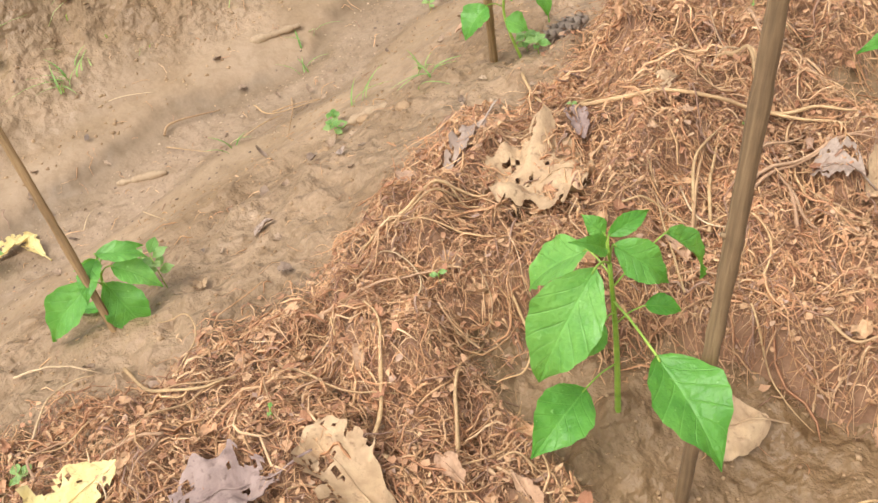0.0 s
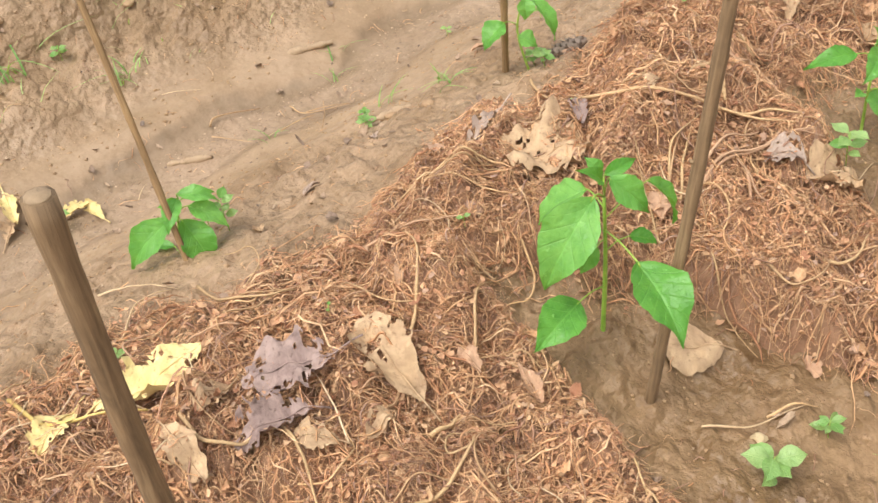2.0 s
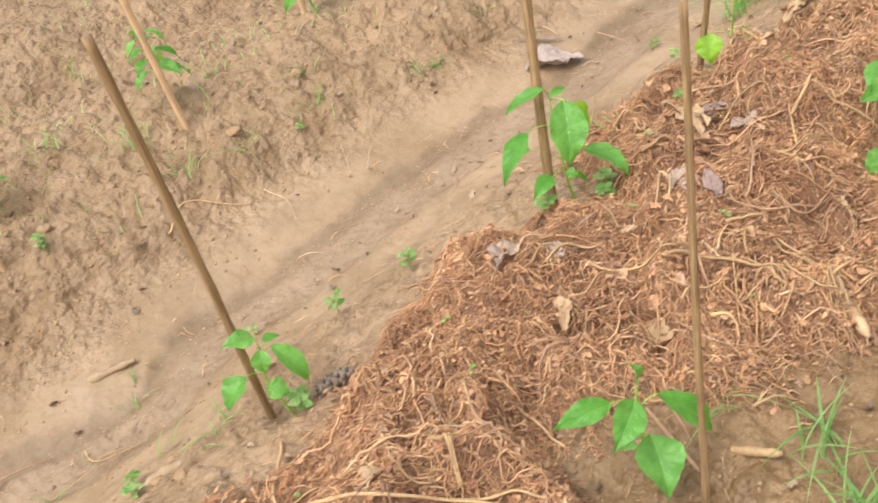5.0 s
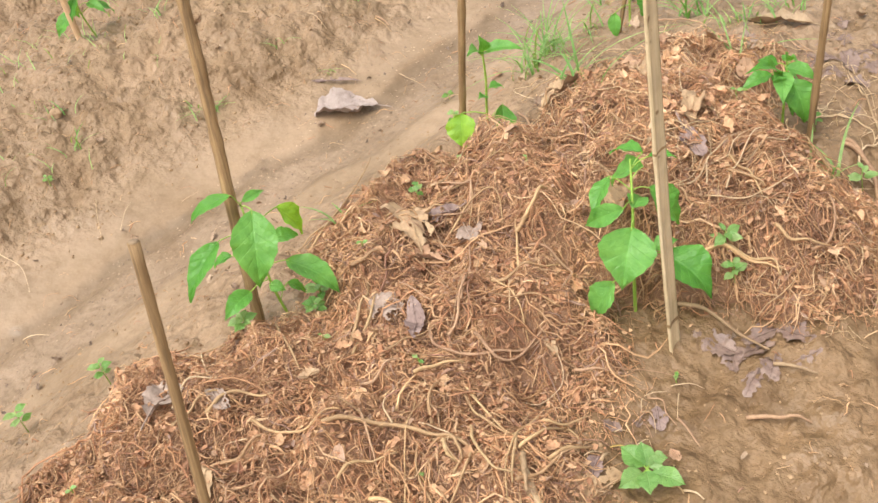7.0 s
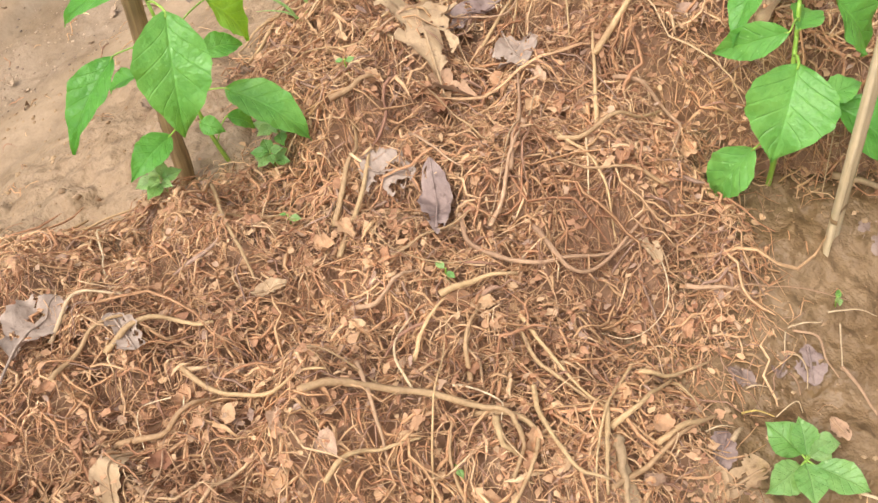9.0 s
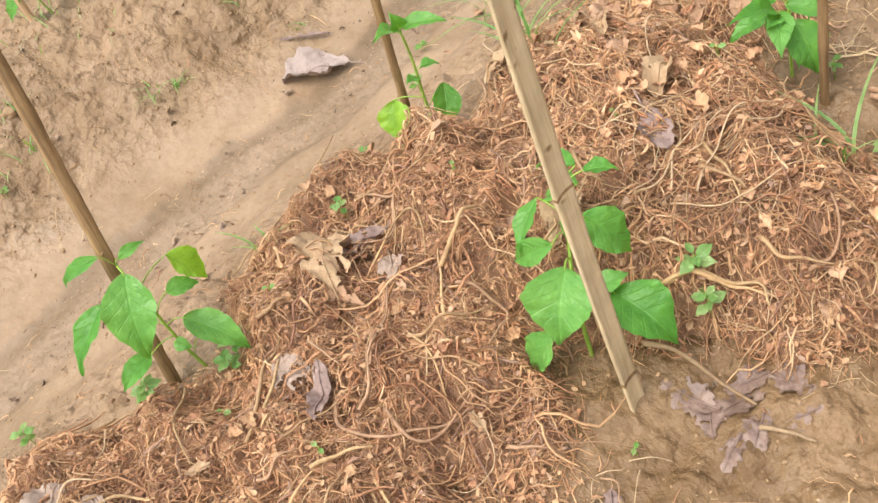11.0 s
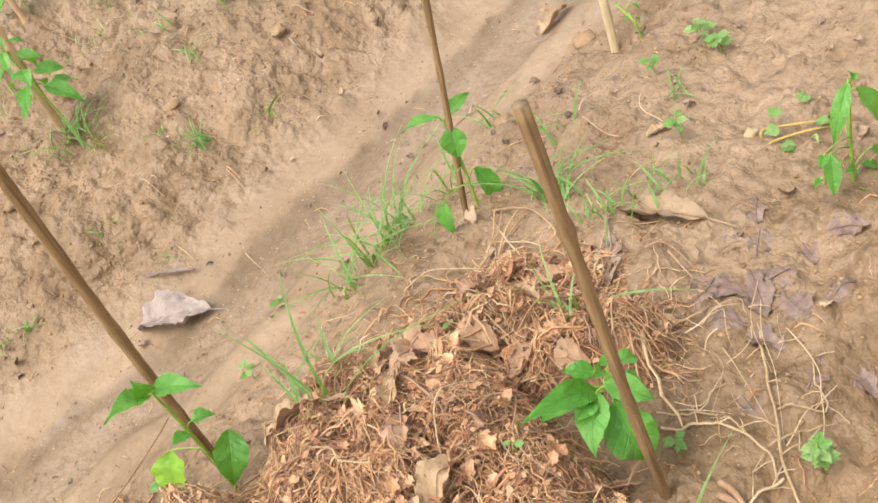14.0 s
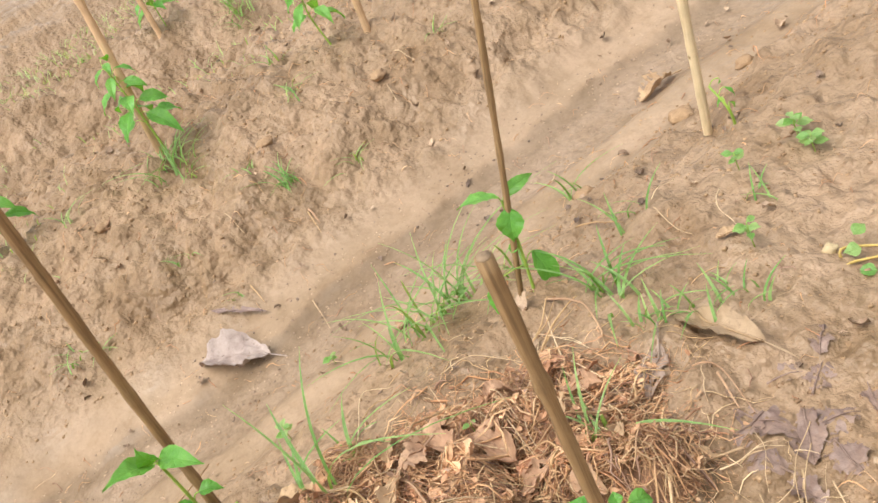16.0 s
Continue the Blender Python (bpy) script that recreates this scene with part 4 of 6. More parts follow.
def lath(base, top, wide, width, thick, mat, label):
    """A split bamboo lath: slightly hollow face, rounded back, rough dark end, a node across it."""
    base, top, wide = Vector(base), Vector(top), Vector(wide)
    way = (top - base).normalized()
    wide = (wide - way * wide.dot(way)).normalized()
    foot = base - way * 0.06
    length = (top - foot).length
    ob = thing("garden_stake", *foot, label, "garden stake", "stakes beside the plants")
    ob.rotation_mode = "QUATERNION"
    ob.rotation_quaternion = Matrix((wide, way.cross(wide), way)).transposed().to_quaternion()
    z = np.linspace(0, length, 50)
    bow = lambda h: -0.007 * math.sin(math.pi * h / length)
    node = np.exp(-(((z - 0.53 * length) / 0.008) ** 2))
    c = np.linspace(-1, 1, 9)
    front = np.stack([c, -0.5 + 0.25 * (1 - c**2)], -1)
    back = np.stack([c[::-1], 0.1 + 0.45 * (1 - c[::-1] ** 2)], -1)
    ring = np.vstack([front, back]) * (width / 2, thick)
    verts = np.concatenate([np.column_stack([ring * (1 + 0.10 * k + 0.015 * math.sin(40 * zz)) + (bow(zz), 0), np.full(len(ring), zz)]) for zz, k in zip(z, node)])
    put("shaft", mesh_from("shaft", verts, grid_faces(50, len(ring), True), smooth=False), mat, ob)
    cap = np.vstack([np.column_stack([ring + (bow(length), 0), np.full(len(ring), length)]), np.column_stack([ring * 0.02 + (bow(length), 0), np.full(len(ring), length - 0.001)])])
    put("cut_end", mesh_from("cut_end", cap, grid_faces(2, len(ring), True), smooth=False), BARK_WOOD, ob, "dark weathered cut end")
    sleeve = np.concatenate([np.column_stack([ring * 1.03 + (bow(zz), 0), np.full(len(ring), zz)]) for zz in np.linspace(length - 0.018, length, 5)])
    for k in range(4):
        sleeve[k * len(ring) : (k + 1) * len(ring), 2] += (1 - k / 4) * 0.010 * np.random.RandomState(5).uniform(-1.2, 1, len(ring))
    put("stained_tip", mesh_from("stained_tip", sleeve, grid_faces(5, len(ring), True), smooth=False), CANE, ob, "brown stained tip")
    for h, tall in ((0.53 * length, 0.004), (0.16 * length, 0.003)):
        band = np.concatenate([np.column_stack([ring * (1.0 + 0.10 * k) + (bow(zz), 0), np.full(len(ring), zz)]) for zz, k in zip(np.linspace(h - tall, h + tall, 5), (0.2, 0.9, 1.25, 0.9, 0.2))])
        put("node_ridge", mesh_from("node_ridge", band, grid_faces(5, len(ring), True)), CANE, ob, "brown ridge at a node")
    return ob


DARK_STICK = "dark weathered wooden stake driven in beside a pepper plant"
SLIM = "slim brown cane stake beside a pepper plant"
LATH = "wide split bamboo lath stake, pale and stained"
ORANGE = "pale orange-brown stick stake on the further bed"
stake((-0.044, 0.579, -0.149), (-0.022, 0.505, 0.485), 0.0098, BARK_WOOD, DARK_STICK, 1, knots=(0.45, 0.7))
stake((0.234, 1.173, -0.100), (0.271, 1.335, 0.560), 0.0052, CANE, SLIM, 2, knots=(0.3, 0.6))
stake((0.551, 0.562, -0.180), (0.602, 0.488, 0.447), 0.0074, BARK_WOOD, DARK_STICK, 3, knots=(0.36, 0.62))
stake((0.948, 1.244, -0.085), (0.953, 1.174, 0.582), 0.0068, CANE, SLIM, 4, knots=(0.43, 0.75))
stake((1.128, 0.545, -0.140), (1.267, 0.544, 0.495), 0.0044, CANE, SLIM, 5, knots=(0.2, 0.55))
stake((1.547, 1.129, -0.070), (1.688, 1.157, 0.570), 0.0088, CANE, "thick brown cane stake with paler rings beside a plant", 6, knots=(0.42, 0.7))
lath((1.870, 0.592, -0.137), (1.926, 0.5725, 0.522), (0.99, 0.14, 0), 0.024, 0.0085, BAMBOO, LATH)
stake((2.063, 1.172, -0.065), (2.114, 0.996, 0.560), 0.0066, CANE, SLIM, 8, knots=(0.5,))
stake((2.338, 0.638, -0.100), (2.342, 0.556, 0.412), 0.0057, CANE, "brown round stick stake with a sawn top", 9, knots=(0.3, 0.8))
stake((2.555, 1.178, -0.080), (2.688, 1.034, 0.550), 0.0046, CANE, SLIM, 10, knots=(0.55,))
stake((2.991, 1.246, -0.095), (3.090, 1.218, 0.50), 0.0078, BAMBOO, "pale split stick stake beside a bare seedling", 11)
stake((2.762, 0.625, -0.135), (2.860, 0.585, 0.50), 0.0080, CANE, "brown stick stake beside a drooping pepper plant", 12, knots=(0.4,))
stake((0.856, 2.154, 0.06), (0.885, 2.138, 0.57), 0.0068, FRESH, ORANGE, 13)
stake((1.417, 2.238, 0.07), (1.414, 2.241, 0.57), 0.0090, FRESH, ORANGE, 14)
stake((1.918, 2.343, 0.08), (1.952, 2.332, 0.55), 0.0085, FRESH, ORANGE, 15)
stake((2.350, 2.326, 0.08), (2.408, 2.310, 0.56), 0.0095, FRESH, ORANGE, 16)
stake((2.713, 3.883, 0.03), (2.745, 3.872, 0.58), 0.0110, FRESH, ORANGE, 17)
stake((2.902, 2.232, 0.07), (2.965, 2.214, 0.52), 0.0090, FRESH, ORANGE, 18)


# ---- plants ----
def blade(base, tip, width, axis, rough=0.0, seed=0, rows=24, cols=10, sag=0.16, cup=0.22, wide_at=0.38):
    """An ovate pointed leaf from base to tip: quilted between the veins, arched, cupped. axis: where the plant's stem stands."""
    r = np.random.RandomState(seed)
    base, tip = np.asarray(base, float), np.asarray(tip, float)
    way = tip - base
    length = np.linalg.norm(way)
    way = way / length
    out = (base + tip) / 2 - np.asarray(axis, float)
    out[2] = 0
    out = out / (np.linalg.norm(out) + 1e-6)
    up = np.array([-0.15, -0.45, 0.8]) + 0.4 * out + 0.14 * r.randn(3)
    up = up - way * (up @ way)
    up /= np.linalg.norm(up)
    side = np.cross(way, up)
    s = np.linspace(0, 1, rows)
    c = np.linspace(-1, 1, cols + 1)
    u = np.clip((s - wide_at) / (1 - wide_at), 0, 1)
    prof = np.where(s < wide_at, np.sin(np.pi / 2 * np.clip(s / wide_at, 0, 1)) ** 0.66, np.cos(np.pi / 2 * u) ** 1.12 * (1 - 0.16 * u**2))
    prof = np.maximum(prof, 0.015)
    S, C = np.meshgrid(s, c, indexing="ij")
    half = width / 2 * prof[:, None]
    quilt = (0.035 + 0.025 * r.rand()) * width * (np.abs(np.sin((S - 0.34 * np.abs(C) ** 0.8) * (5.2 + 1.6 * r.rand()) * np.pi)) - 0.5) * (1 - np.abs(C) ** 3) * np.abs(C) ** 0.4
    wave = width * np.abs(C) ** 2 * (0.05 * np.sin(S * 9 + seed) * np.sign(C) + 0.03 * np.sin(S * 23 + 2 * seed + C))
    height = sag * length * np.sin(np.pi * S) * 0.9 - 0.05 * length * np.clip(S - 0.72, 0, 1) ** 2 / 0.08 + cup * half * np.abs(C) ** 1.4 + quilt + wave - 0.03 * width * (1 - np.abs(C)) ** 6
    edge = 1 + 0.03 * np.sin(S * 40 + seed) * (np.abs(C) > 0.9)
    verts = base + S[..., None] * length * way + (C * half * edge)[..., None] * side + height[..., None] * up
    return verts.reshape(-1, 3), grid_faces(rows, cols + 1), np.stack([(C + 1) / 2, S], -1).reshape(-1, 2)


def pepper(x, y, z, stem, leaves, label, seed, mat=None, pale=(), thick=0.0028):
    """Young pepper plant: stem, and each leaf with its stalk."""
    r = np.random.RandomState(seed)
    ob = thing("pepper_plant", x, y, z, label, "pepper plant", "pepper plants along the bed")
    line = smooth_line([(0, 0, -0.02), *stem], 14)
    v, f = tube(line, np.linspace(thick, thick * 0.6, 14), 7)
    put("stem", mesh_from("stem", v, f, np.tile((0.1, 0.27), (len(v), 1))), STEM, ob, "green stem")
    for n, (bx, by, bz, tx, ty, tz, w) in enumerate(leaves):
        base, tip = np.array((bx, by, bz)), np.array((tx, ty, tz))
        near = line[np.argmin(np.abs(line[:, 2] - (bz - 0.012)))]
        v, f, uv = blade(base, tip, w * 1.0, near, seed=seed * 31 + n, sag=0.10 + 0.08 * r.rand(), cup=0.2 + 0.22 * r.rand())
        leaf = put("leaf", mesh_from("leaf", v, f, uv), LIME if n in pale else (mat or GREEN), ob)
        stalk = smooth_line([near, (near + base) / 2 + (0, 0, 0.004), base, base + (tip - base) * 0.06], 8)
        v, f = tube(stalk, np.full(8, max(0.0009, w * 0.018)), 5)
        put("petiole", mesh_from("petiole", v, f, np.tile((0.1, 0.27), (len(v), 1))), STEM, leaf)
    return ob


PX, PY = 0.563, 0.656
pepper(PX, PY, mud_at(PX, PY) - 0.010, [(0.008, -0.006, 0.111), (0.011, -0.008, 0.219)], [
    (-0.013, -0.015, 0.236, -0.089, 0.004, 0.132, 0.068), 
    (0.016, 0.025, 0.214, -0.023, 0.079, 0.160, 0.054), 
    (0.001, -0.026, 0.259, 0.031, -0.060, 0.208, 0.037), 
    (0.019, -0.002, 0.243, 0.066, -0.011, 0.246, 0.019), 
    (0.017, -0.000, 0.246, 0.009, 0.018, 0.266, 0.019), 
    (-0.004, -0.022, 0.255, -0.041, -0.020, 0.290, 0.020), 
    (0.084, -0.012, 0.205, 0.119, -0.026, 0.126, 0.040), 
    (-0.030, -0.093, 0.190, -0.057, -0.182, 0.134, 0.068), 
    (-0.041, -0.007, 0.089, -0.125, -0.010, 0.066, 0.057), 
    (-0.013, -0.015, 0.163, -0.039, -0.009, 0.133, 0.024), 
    (0.033, -0.024, 0.155, 0.061, -0.045, 0.138, 0.023), 
], "healthy young pepper plant with large drooping glossy leaves", 1, pale=(), thick=0.0036)
PX, PY = 1.595, 1.117
pepper(PX, PY, mud_at(PX, PY), [(-0.004, 0.003, 0.063), (0.002, -0.002, 0.207)], [
    (-0.001, -0.037, 0.213, -0.051, -0.062, 0.112, 0.067), 
    (-0.008, -0.006, 0.235, -0.061, 0.051, 0.205, 0.023), 
    (0.009, 0.005, 0.209, 0.048, 0.001, 0.207, 0.016), 
    (0.057, 0.007, 0.168, 0.079, 0.002, 0.103, 0.042), 
    (0.024, -0.005, 0.134, 0.065, -0.012, 0.116, 0.028), 
    (0.016, -0.038, 0.109, 0.050, -0.099, 0.042, 0.045), 
    (-0.040, 0.031, 0.163, -0.124, 0.032, 0.106, 0.040), 
    (-0.022, 0.055, 0.114, -0.047, 0.087, 0.095, 0.023), 
    (-0.043, -0.005, 0.080, -0.101, -0.006, 0.068, 0.033), 
    (-0.011, -0.005, 0.070, 0.001, -0.026, 0.057, 0.020), 
    (0.022, 0.008, 0.043, 0.044, 0.004, 0.009, 0.021), 
], "bushy young pepper plant with broad quilted leaves", 2, pale=(3,))
PX, PY = 1.885, 0.666
pepper(PX, PY, mud_at(PX, PY), [(0.015, -0.005, 0.090), (0.050, 0.010, 0.150), (0.085, 0.030, 0.200)], [
    (0.017, -0.011, 0.142, -0.041, -0.024, 0.080, 0.077), 
    (-0.030, -0.002, 0.078, -0.057, 0.024, 0.020, 0.043), 
    (0.040, -0.036, 0.090, 0.046, -0.105, 0.029, 0.064), 
    (0.060, -0.015, 0.180, 0.085, -0.038, 0.108, 0.049), 
    (0.024, 0.003, 0.165, 0.005, 0.065, 0.130, 0.031), 
    (0.061, 0.052, 0.182, 0.002, 0.043, 0.149, 0.028), 
    (0.100, 0.018, 0.205, 0.086, 0.066, 0.203, 0.031), 
    (0.092, 0.015, 0.187, 0.080, 0.070, 0.150, 0.045), 
    (0.100, 0.010, 0.200, 0.125, -0.020, 0.190, 0.025), 
    (0.030, -0.030, 0.100, 0.062, -0.048, 0.102, 0.026), 
    (0.045, 0.005, 0.150, 0.080, 0.020, 0.145, 0.031), 
], "young pepper plant with a notched lower leaf beside the lath", 3, pale=())
PX, PY = 0.245, 1.236
pepper(PX, PY, mud_at(PX, PY), [(0.003, -0.002, 0.010), (0.023, -0.017, 0.098)], [
    (0.002, -0.014, 0.069, -0.074, 0.017, 0.003, 0.052), 
    (0.014, -0.025, 0.066, 0.026, -0.056, -0.016, 0.054), 
    (0.022, -0.021, 0.106, 0.072, -0.048, 0.080, 0.028), 
    (0.021, -0.019, 0.098, -0.020, -0.050, 0.070, 0.030), 
    (0.031, -0.023, 0.081, 0.068, -0.063, 0.040, 0.035), 
    (0.034, -0.013, 0.089, 0.079, -0.021, 0.080, 0.020), 
    (0.023, -0.017, 0.084, -0.008, -0.007, 0.093, 0.023), 
    (-0.010, -0.017, 0.003, -0.031, -0.014, -0.040, 0.021), 
    (0.003, 0.023, -0.002, -0.029, 0.059, -0.005, 0.019), 
], "small pepper plant with drooping leaves at the bed's edge", 4, pale=())
PX, PY = 0.972, 1.2
pepper(PX, PY, mud_at(PX, PY), [(-0.015, 0.010, 0.079), (-0.004, 0.003, 0.138)], [
    (-0.003, 0.002, 0.160, -0.051, 0.020, 0.175, 0.033), 
    (0.012, -0.007, 0.140, 0.029, -0.042, 0.062, 0.036), 
    (-0.041, 0.014, 0.110, -0.089, 0.021, 0.075, 0.047), 
    (-0.012, -0.016, 0.153, -0.022, -0.021, 0.115, 0.032), 
    (-0.022, 0.002, 0.079, -0.001, -0.023, 0.057, 0.036), 
    (0.007, 0.007, 0.146, 0.034, 0.002, 0.140, 0.019), 
], "small pepper plant with folded leaves beside a cane", 5, pale=())
PX, PY = 1.172, 0.659
pepper(PX, PY, mud_at(PX, PY), [(0.003, -0.002, 0.077), (0.010, -0.006, 0.152)], [
    (0.025, 0.008, 0.139, 0.031, 0.016, 0.168, 0.035), 
    (-0.018, 0.012, 0.143, -0.084, 0.058, 0.133, 0.033), 
    (-0.007, -0.019, 0.153, -0.080, -0.037, 0.135, 0.041), 
    (0.030, -0.019, 0.131, 0.081, -0.051, 0.031, 0.036), 
    (0.005, -0.015, 0.081, -0.039, -0.066, 0.035, 0.061), 
    (-0.015, -0.002, 0.081, -0.034, -0.002, 0.080, 0.020), 
], "small pepper plant with spreading pointed leaves", 6, pale=())
PX, PY = 2.055, 1.085
pepper(PX, PY, mud_at(PX, PY) - 0.014, [(0.008, -0.010, 0.090), (0.011, -0.030, 0.170), (0.011, -0.039, 0.222)], [
    (0.015, -0.040, 0.225, 0.051, -0.092, 0.218, 0.027), 
    (0.008, -0.038, 0.222, -0.043, -0.064, 0.250, 0.026), 
    (0.011, -0.040, 0.225, 0.004, -0.050, 0.258, 0.024), 
    (-0.020, 0.020, 0.115, -0.046, 0.004, 0.062, 0.054), 
    (0.044, -0.018, 0.104, 0.002, -0.034, 0.049, 0.042), 
    (0.020, -0.022, 0.150, 0.045, -0.032, 0.140, 0.020), 
    (0.010, -0.020, 0.140, -0.015, -0.030, 0.150, 0.018), 
], "thin pepper plant with one yellowing leaf", 7, pale=(3,))
PX, PY = 2.353, 0.699
pepper(PX, PY, mud_at(PX, PY) - 0.030, [(0.011, -0.006, 0.061), (0.023, -0.012, 0.144)], [
    (0.005, -0.025, 0.122, -0.006, -0.053, 0.052, 0.052), 
    (0.008, -0.004, 0.125, -0.080, -0.004, 0.177, 0.029), 
    (0.018, 0.002, 0.139, -0.003, 0.024, 0.153, 0.020), 
    (0.030, -0.005, 0.138, 0.035, 0.004, 0.146, 0.014), 
    (0.039, -0.009, 0.136, 0.062, -0.010, 0.118, 0.019), 
    (0.033, -0.006, 0.114, 0.049, -0.015, 0.087, 0.022), 
    (-0.012, -0.016, 0.136, -0.041, -0.024, 0.142, 0.023), 
    (0.000, -0.012, 0.134, -0.052, -0.044, 0.112, 0.034), 
    (0.012, -0.014, 0.138, 0.030, -0.056, 0.112, 0.028), 
    (0.000, 0.004, 0.130, -0.048, 0.034, 0.116, 0.028), 
    (0.018, -0.012, 0.146, -0.004, -0.030, 0.170, 0.017), 
    (0.022, -0.010, 0.100, -0.020, -0.040, 0.070, 0.030), 
], "low pepper plant with crowded pointed leaves", 8, pale=())
PX, PY = 2.571, 1.155
pepper(PX, PY, mud_at(PX, PY) - 0.012, [(0.016, -0.006, 0.098), (0.021, -0.008, 0.162)], [
    (0.020, -0.007, 0.168, -0.032, 0.012, 0.183, 0.023), 
    (0.028, -0.010, 0.167, 0.075, -0.017, 0.172, 0.020), 
    (0.022, -0.019, 0.153, 0.004, -0.023, 0.108, 0.037), 
    (0.027, -0.010, 0.072, 0.029, -0.021, 0.002, 0.033), 
    (-0.042, -0.006, 0.064, -0.056, -0.012, 0.015, 0.028), 
    (0.012, -0.004, 0.090, -0.000, 0.000, 0.084, 0.016), 
], "tall thin pepper plant with hanging leaves", 9, pale=())
PX, PY = 2.782, 0.693
pepper(PX, PY, mud_at(PX, PY) - 0.030, [(0.017, -0.006, 0.083), (0.034, -0.012, 0.156)], [
    (0.014, -0.026, 0.175, -0.031, -0.021, 0.118, 0.019), 
    (0.039, -0.014, 0.146, 0.054, -0.020, 0.060, 0.029), 
    (-0.018, -0.004, 0.094, -0.045, -0.015, 0.053, 0.020), 
    (-0.034, -0.009, 0.107, -0.051, -0.013, 0.101, 0.012), 
    (-0.045, -0.005, 0.080, -0.064, -0.009, 0.083, 0.009), 
    (-0.002, -0.021, 0.030, 0.001, -0.032, -0.027, 0.034), 
    (0.022, -0.008, 0.044, 0.047, -0.017, 0.017, 0.015), 
    (0.005, -0.012, 0.054, -0.017, -0.015, 0.067, 0.015), 
    (0.039, -0.014, 0.058, 0.052, -0.019, 0.019, 0.019), 
    (0.035, -0.013, 0.158, 0.035, -0.013, 0.172, 0.008), 
    (0.036, -0.013, 0.157, 0.047, -0.017, 0.161, 0.008), 
    (0.035, 0.009, 0.093, 0.034, 0.020, 0.100, 0.019), 
], "wilting pepper plant with limp hanging leaves", 10, pale=())


def wild_pepper(x, y, height, count, spread, label, seed, mat=None):
    """A pepper plant further off: leaves set round the stem in turn, larger below."""
    r = np.random.RandomState(seed)
    stem = [(0.01 * r.randn(), 0.01 * r.randn(), height * 0.5), (0.015 * r.randn(), 0.015 * r.randn(), height)]
    leaves = []
    for n in range(count):
        h = height * (0.35 + 0.65 * n / (count - 1))
        a = 2.4 * n + r.rand() * 0.6
        reach = spread * (0.95 - 0.5 * n / count)
        size = reach * (0.75 + 0.35 * r.rand())
        c, s = math.cos(a), math.sin(a)
        b = (0.3 * reach * c, 0.3 * reach * s, h + 0.01)
        leaves.append((*b, b[0] + size * c, b[1] + size * s, h - size * (0.25 + 0.6 * r.rand()), size * 0.55))
    return pepper(x, y, mud_at(x, y), stem, leaves, label, seed, mat)


wild_pepper(-0.035, 0.665, 0.13, 7, 0.075, "pepper plant half hidden beside a dark stake", 41)
wild_pepper(0.922, 2.316, 0.21, 14, 0.075, "leafy pepper plant on the further bed", 42)
wild_pepper(1.438, 2.308, 0.19, 13, 0.072, "leafy pepper plant beside an orange stick", 43)
wild_pepper(1.972, 2.360, 0.19, 13, 0.072, "leafy pepper plant on the further bed", 44)
wild_pepper(2.361, 2.272, 0.25, 17, 0.078, "bushy pepper plant behind an orange stick", 45)
wild_pepper(2.758, 3.902, 0.19, 13, 0.075, "pepper plant far across the second furrow", 46)
wild_pepper(2.818, 2.257, 0.19, 12, 0.068, "leafy pepper plant on the further bed", 47)
wild_pepper(2.998, 1.177, 0.07, 4, 0.018, "bare stunted seedling with a few tiny leaves", 48)


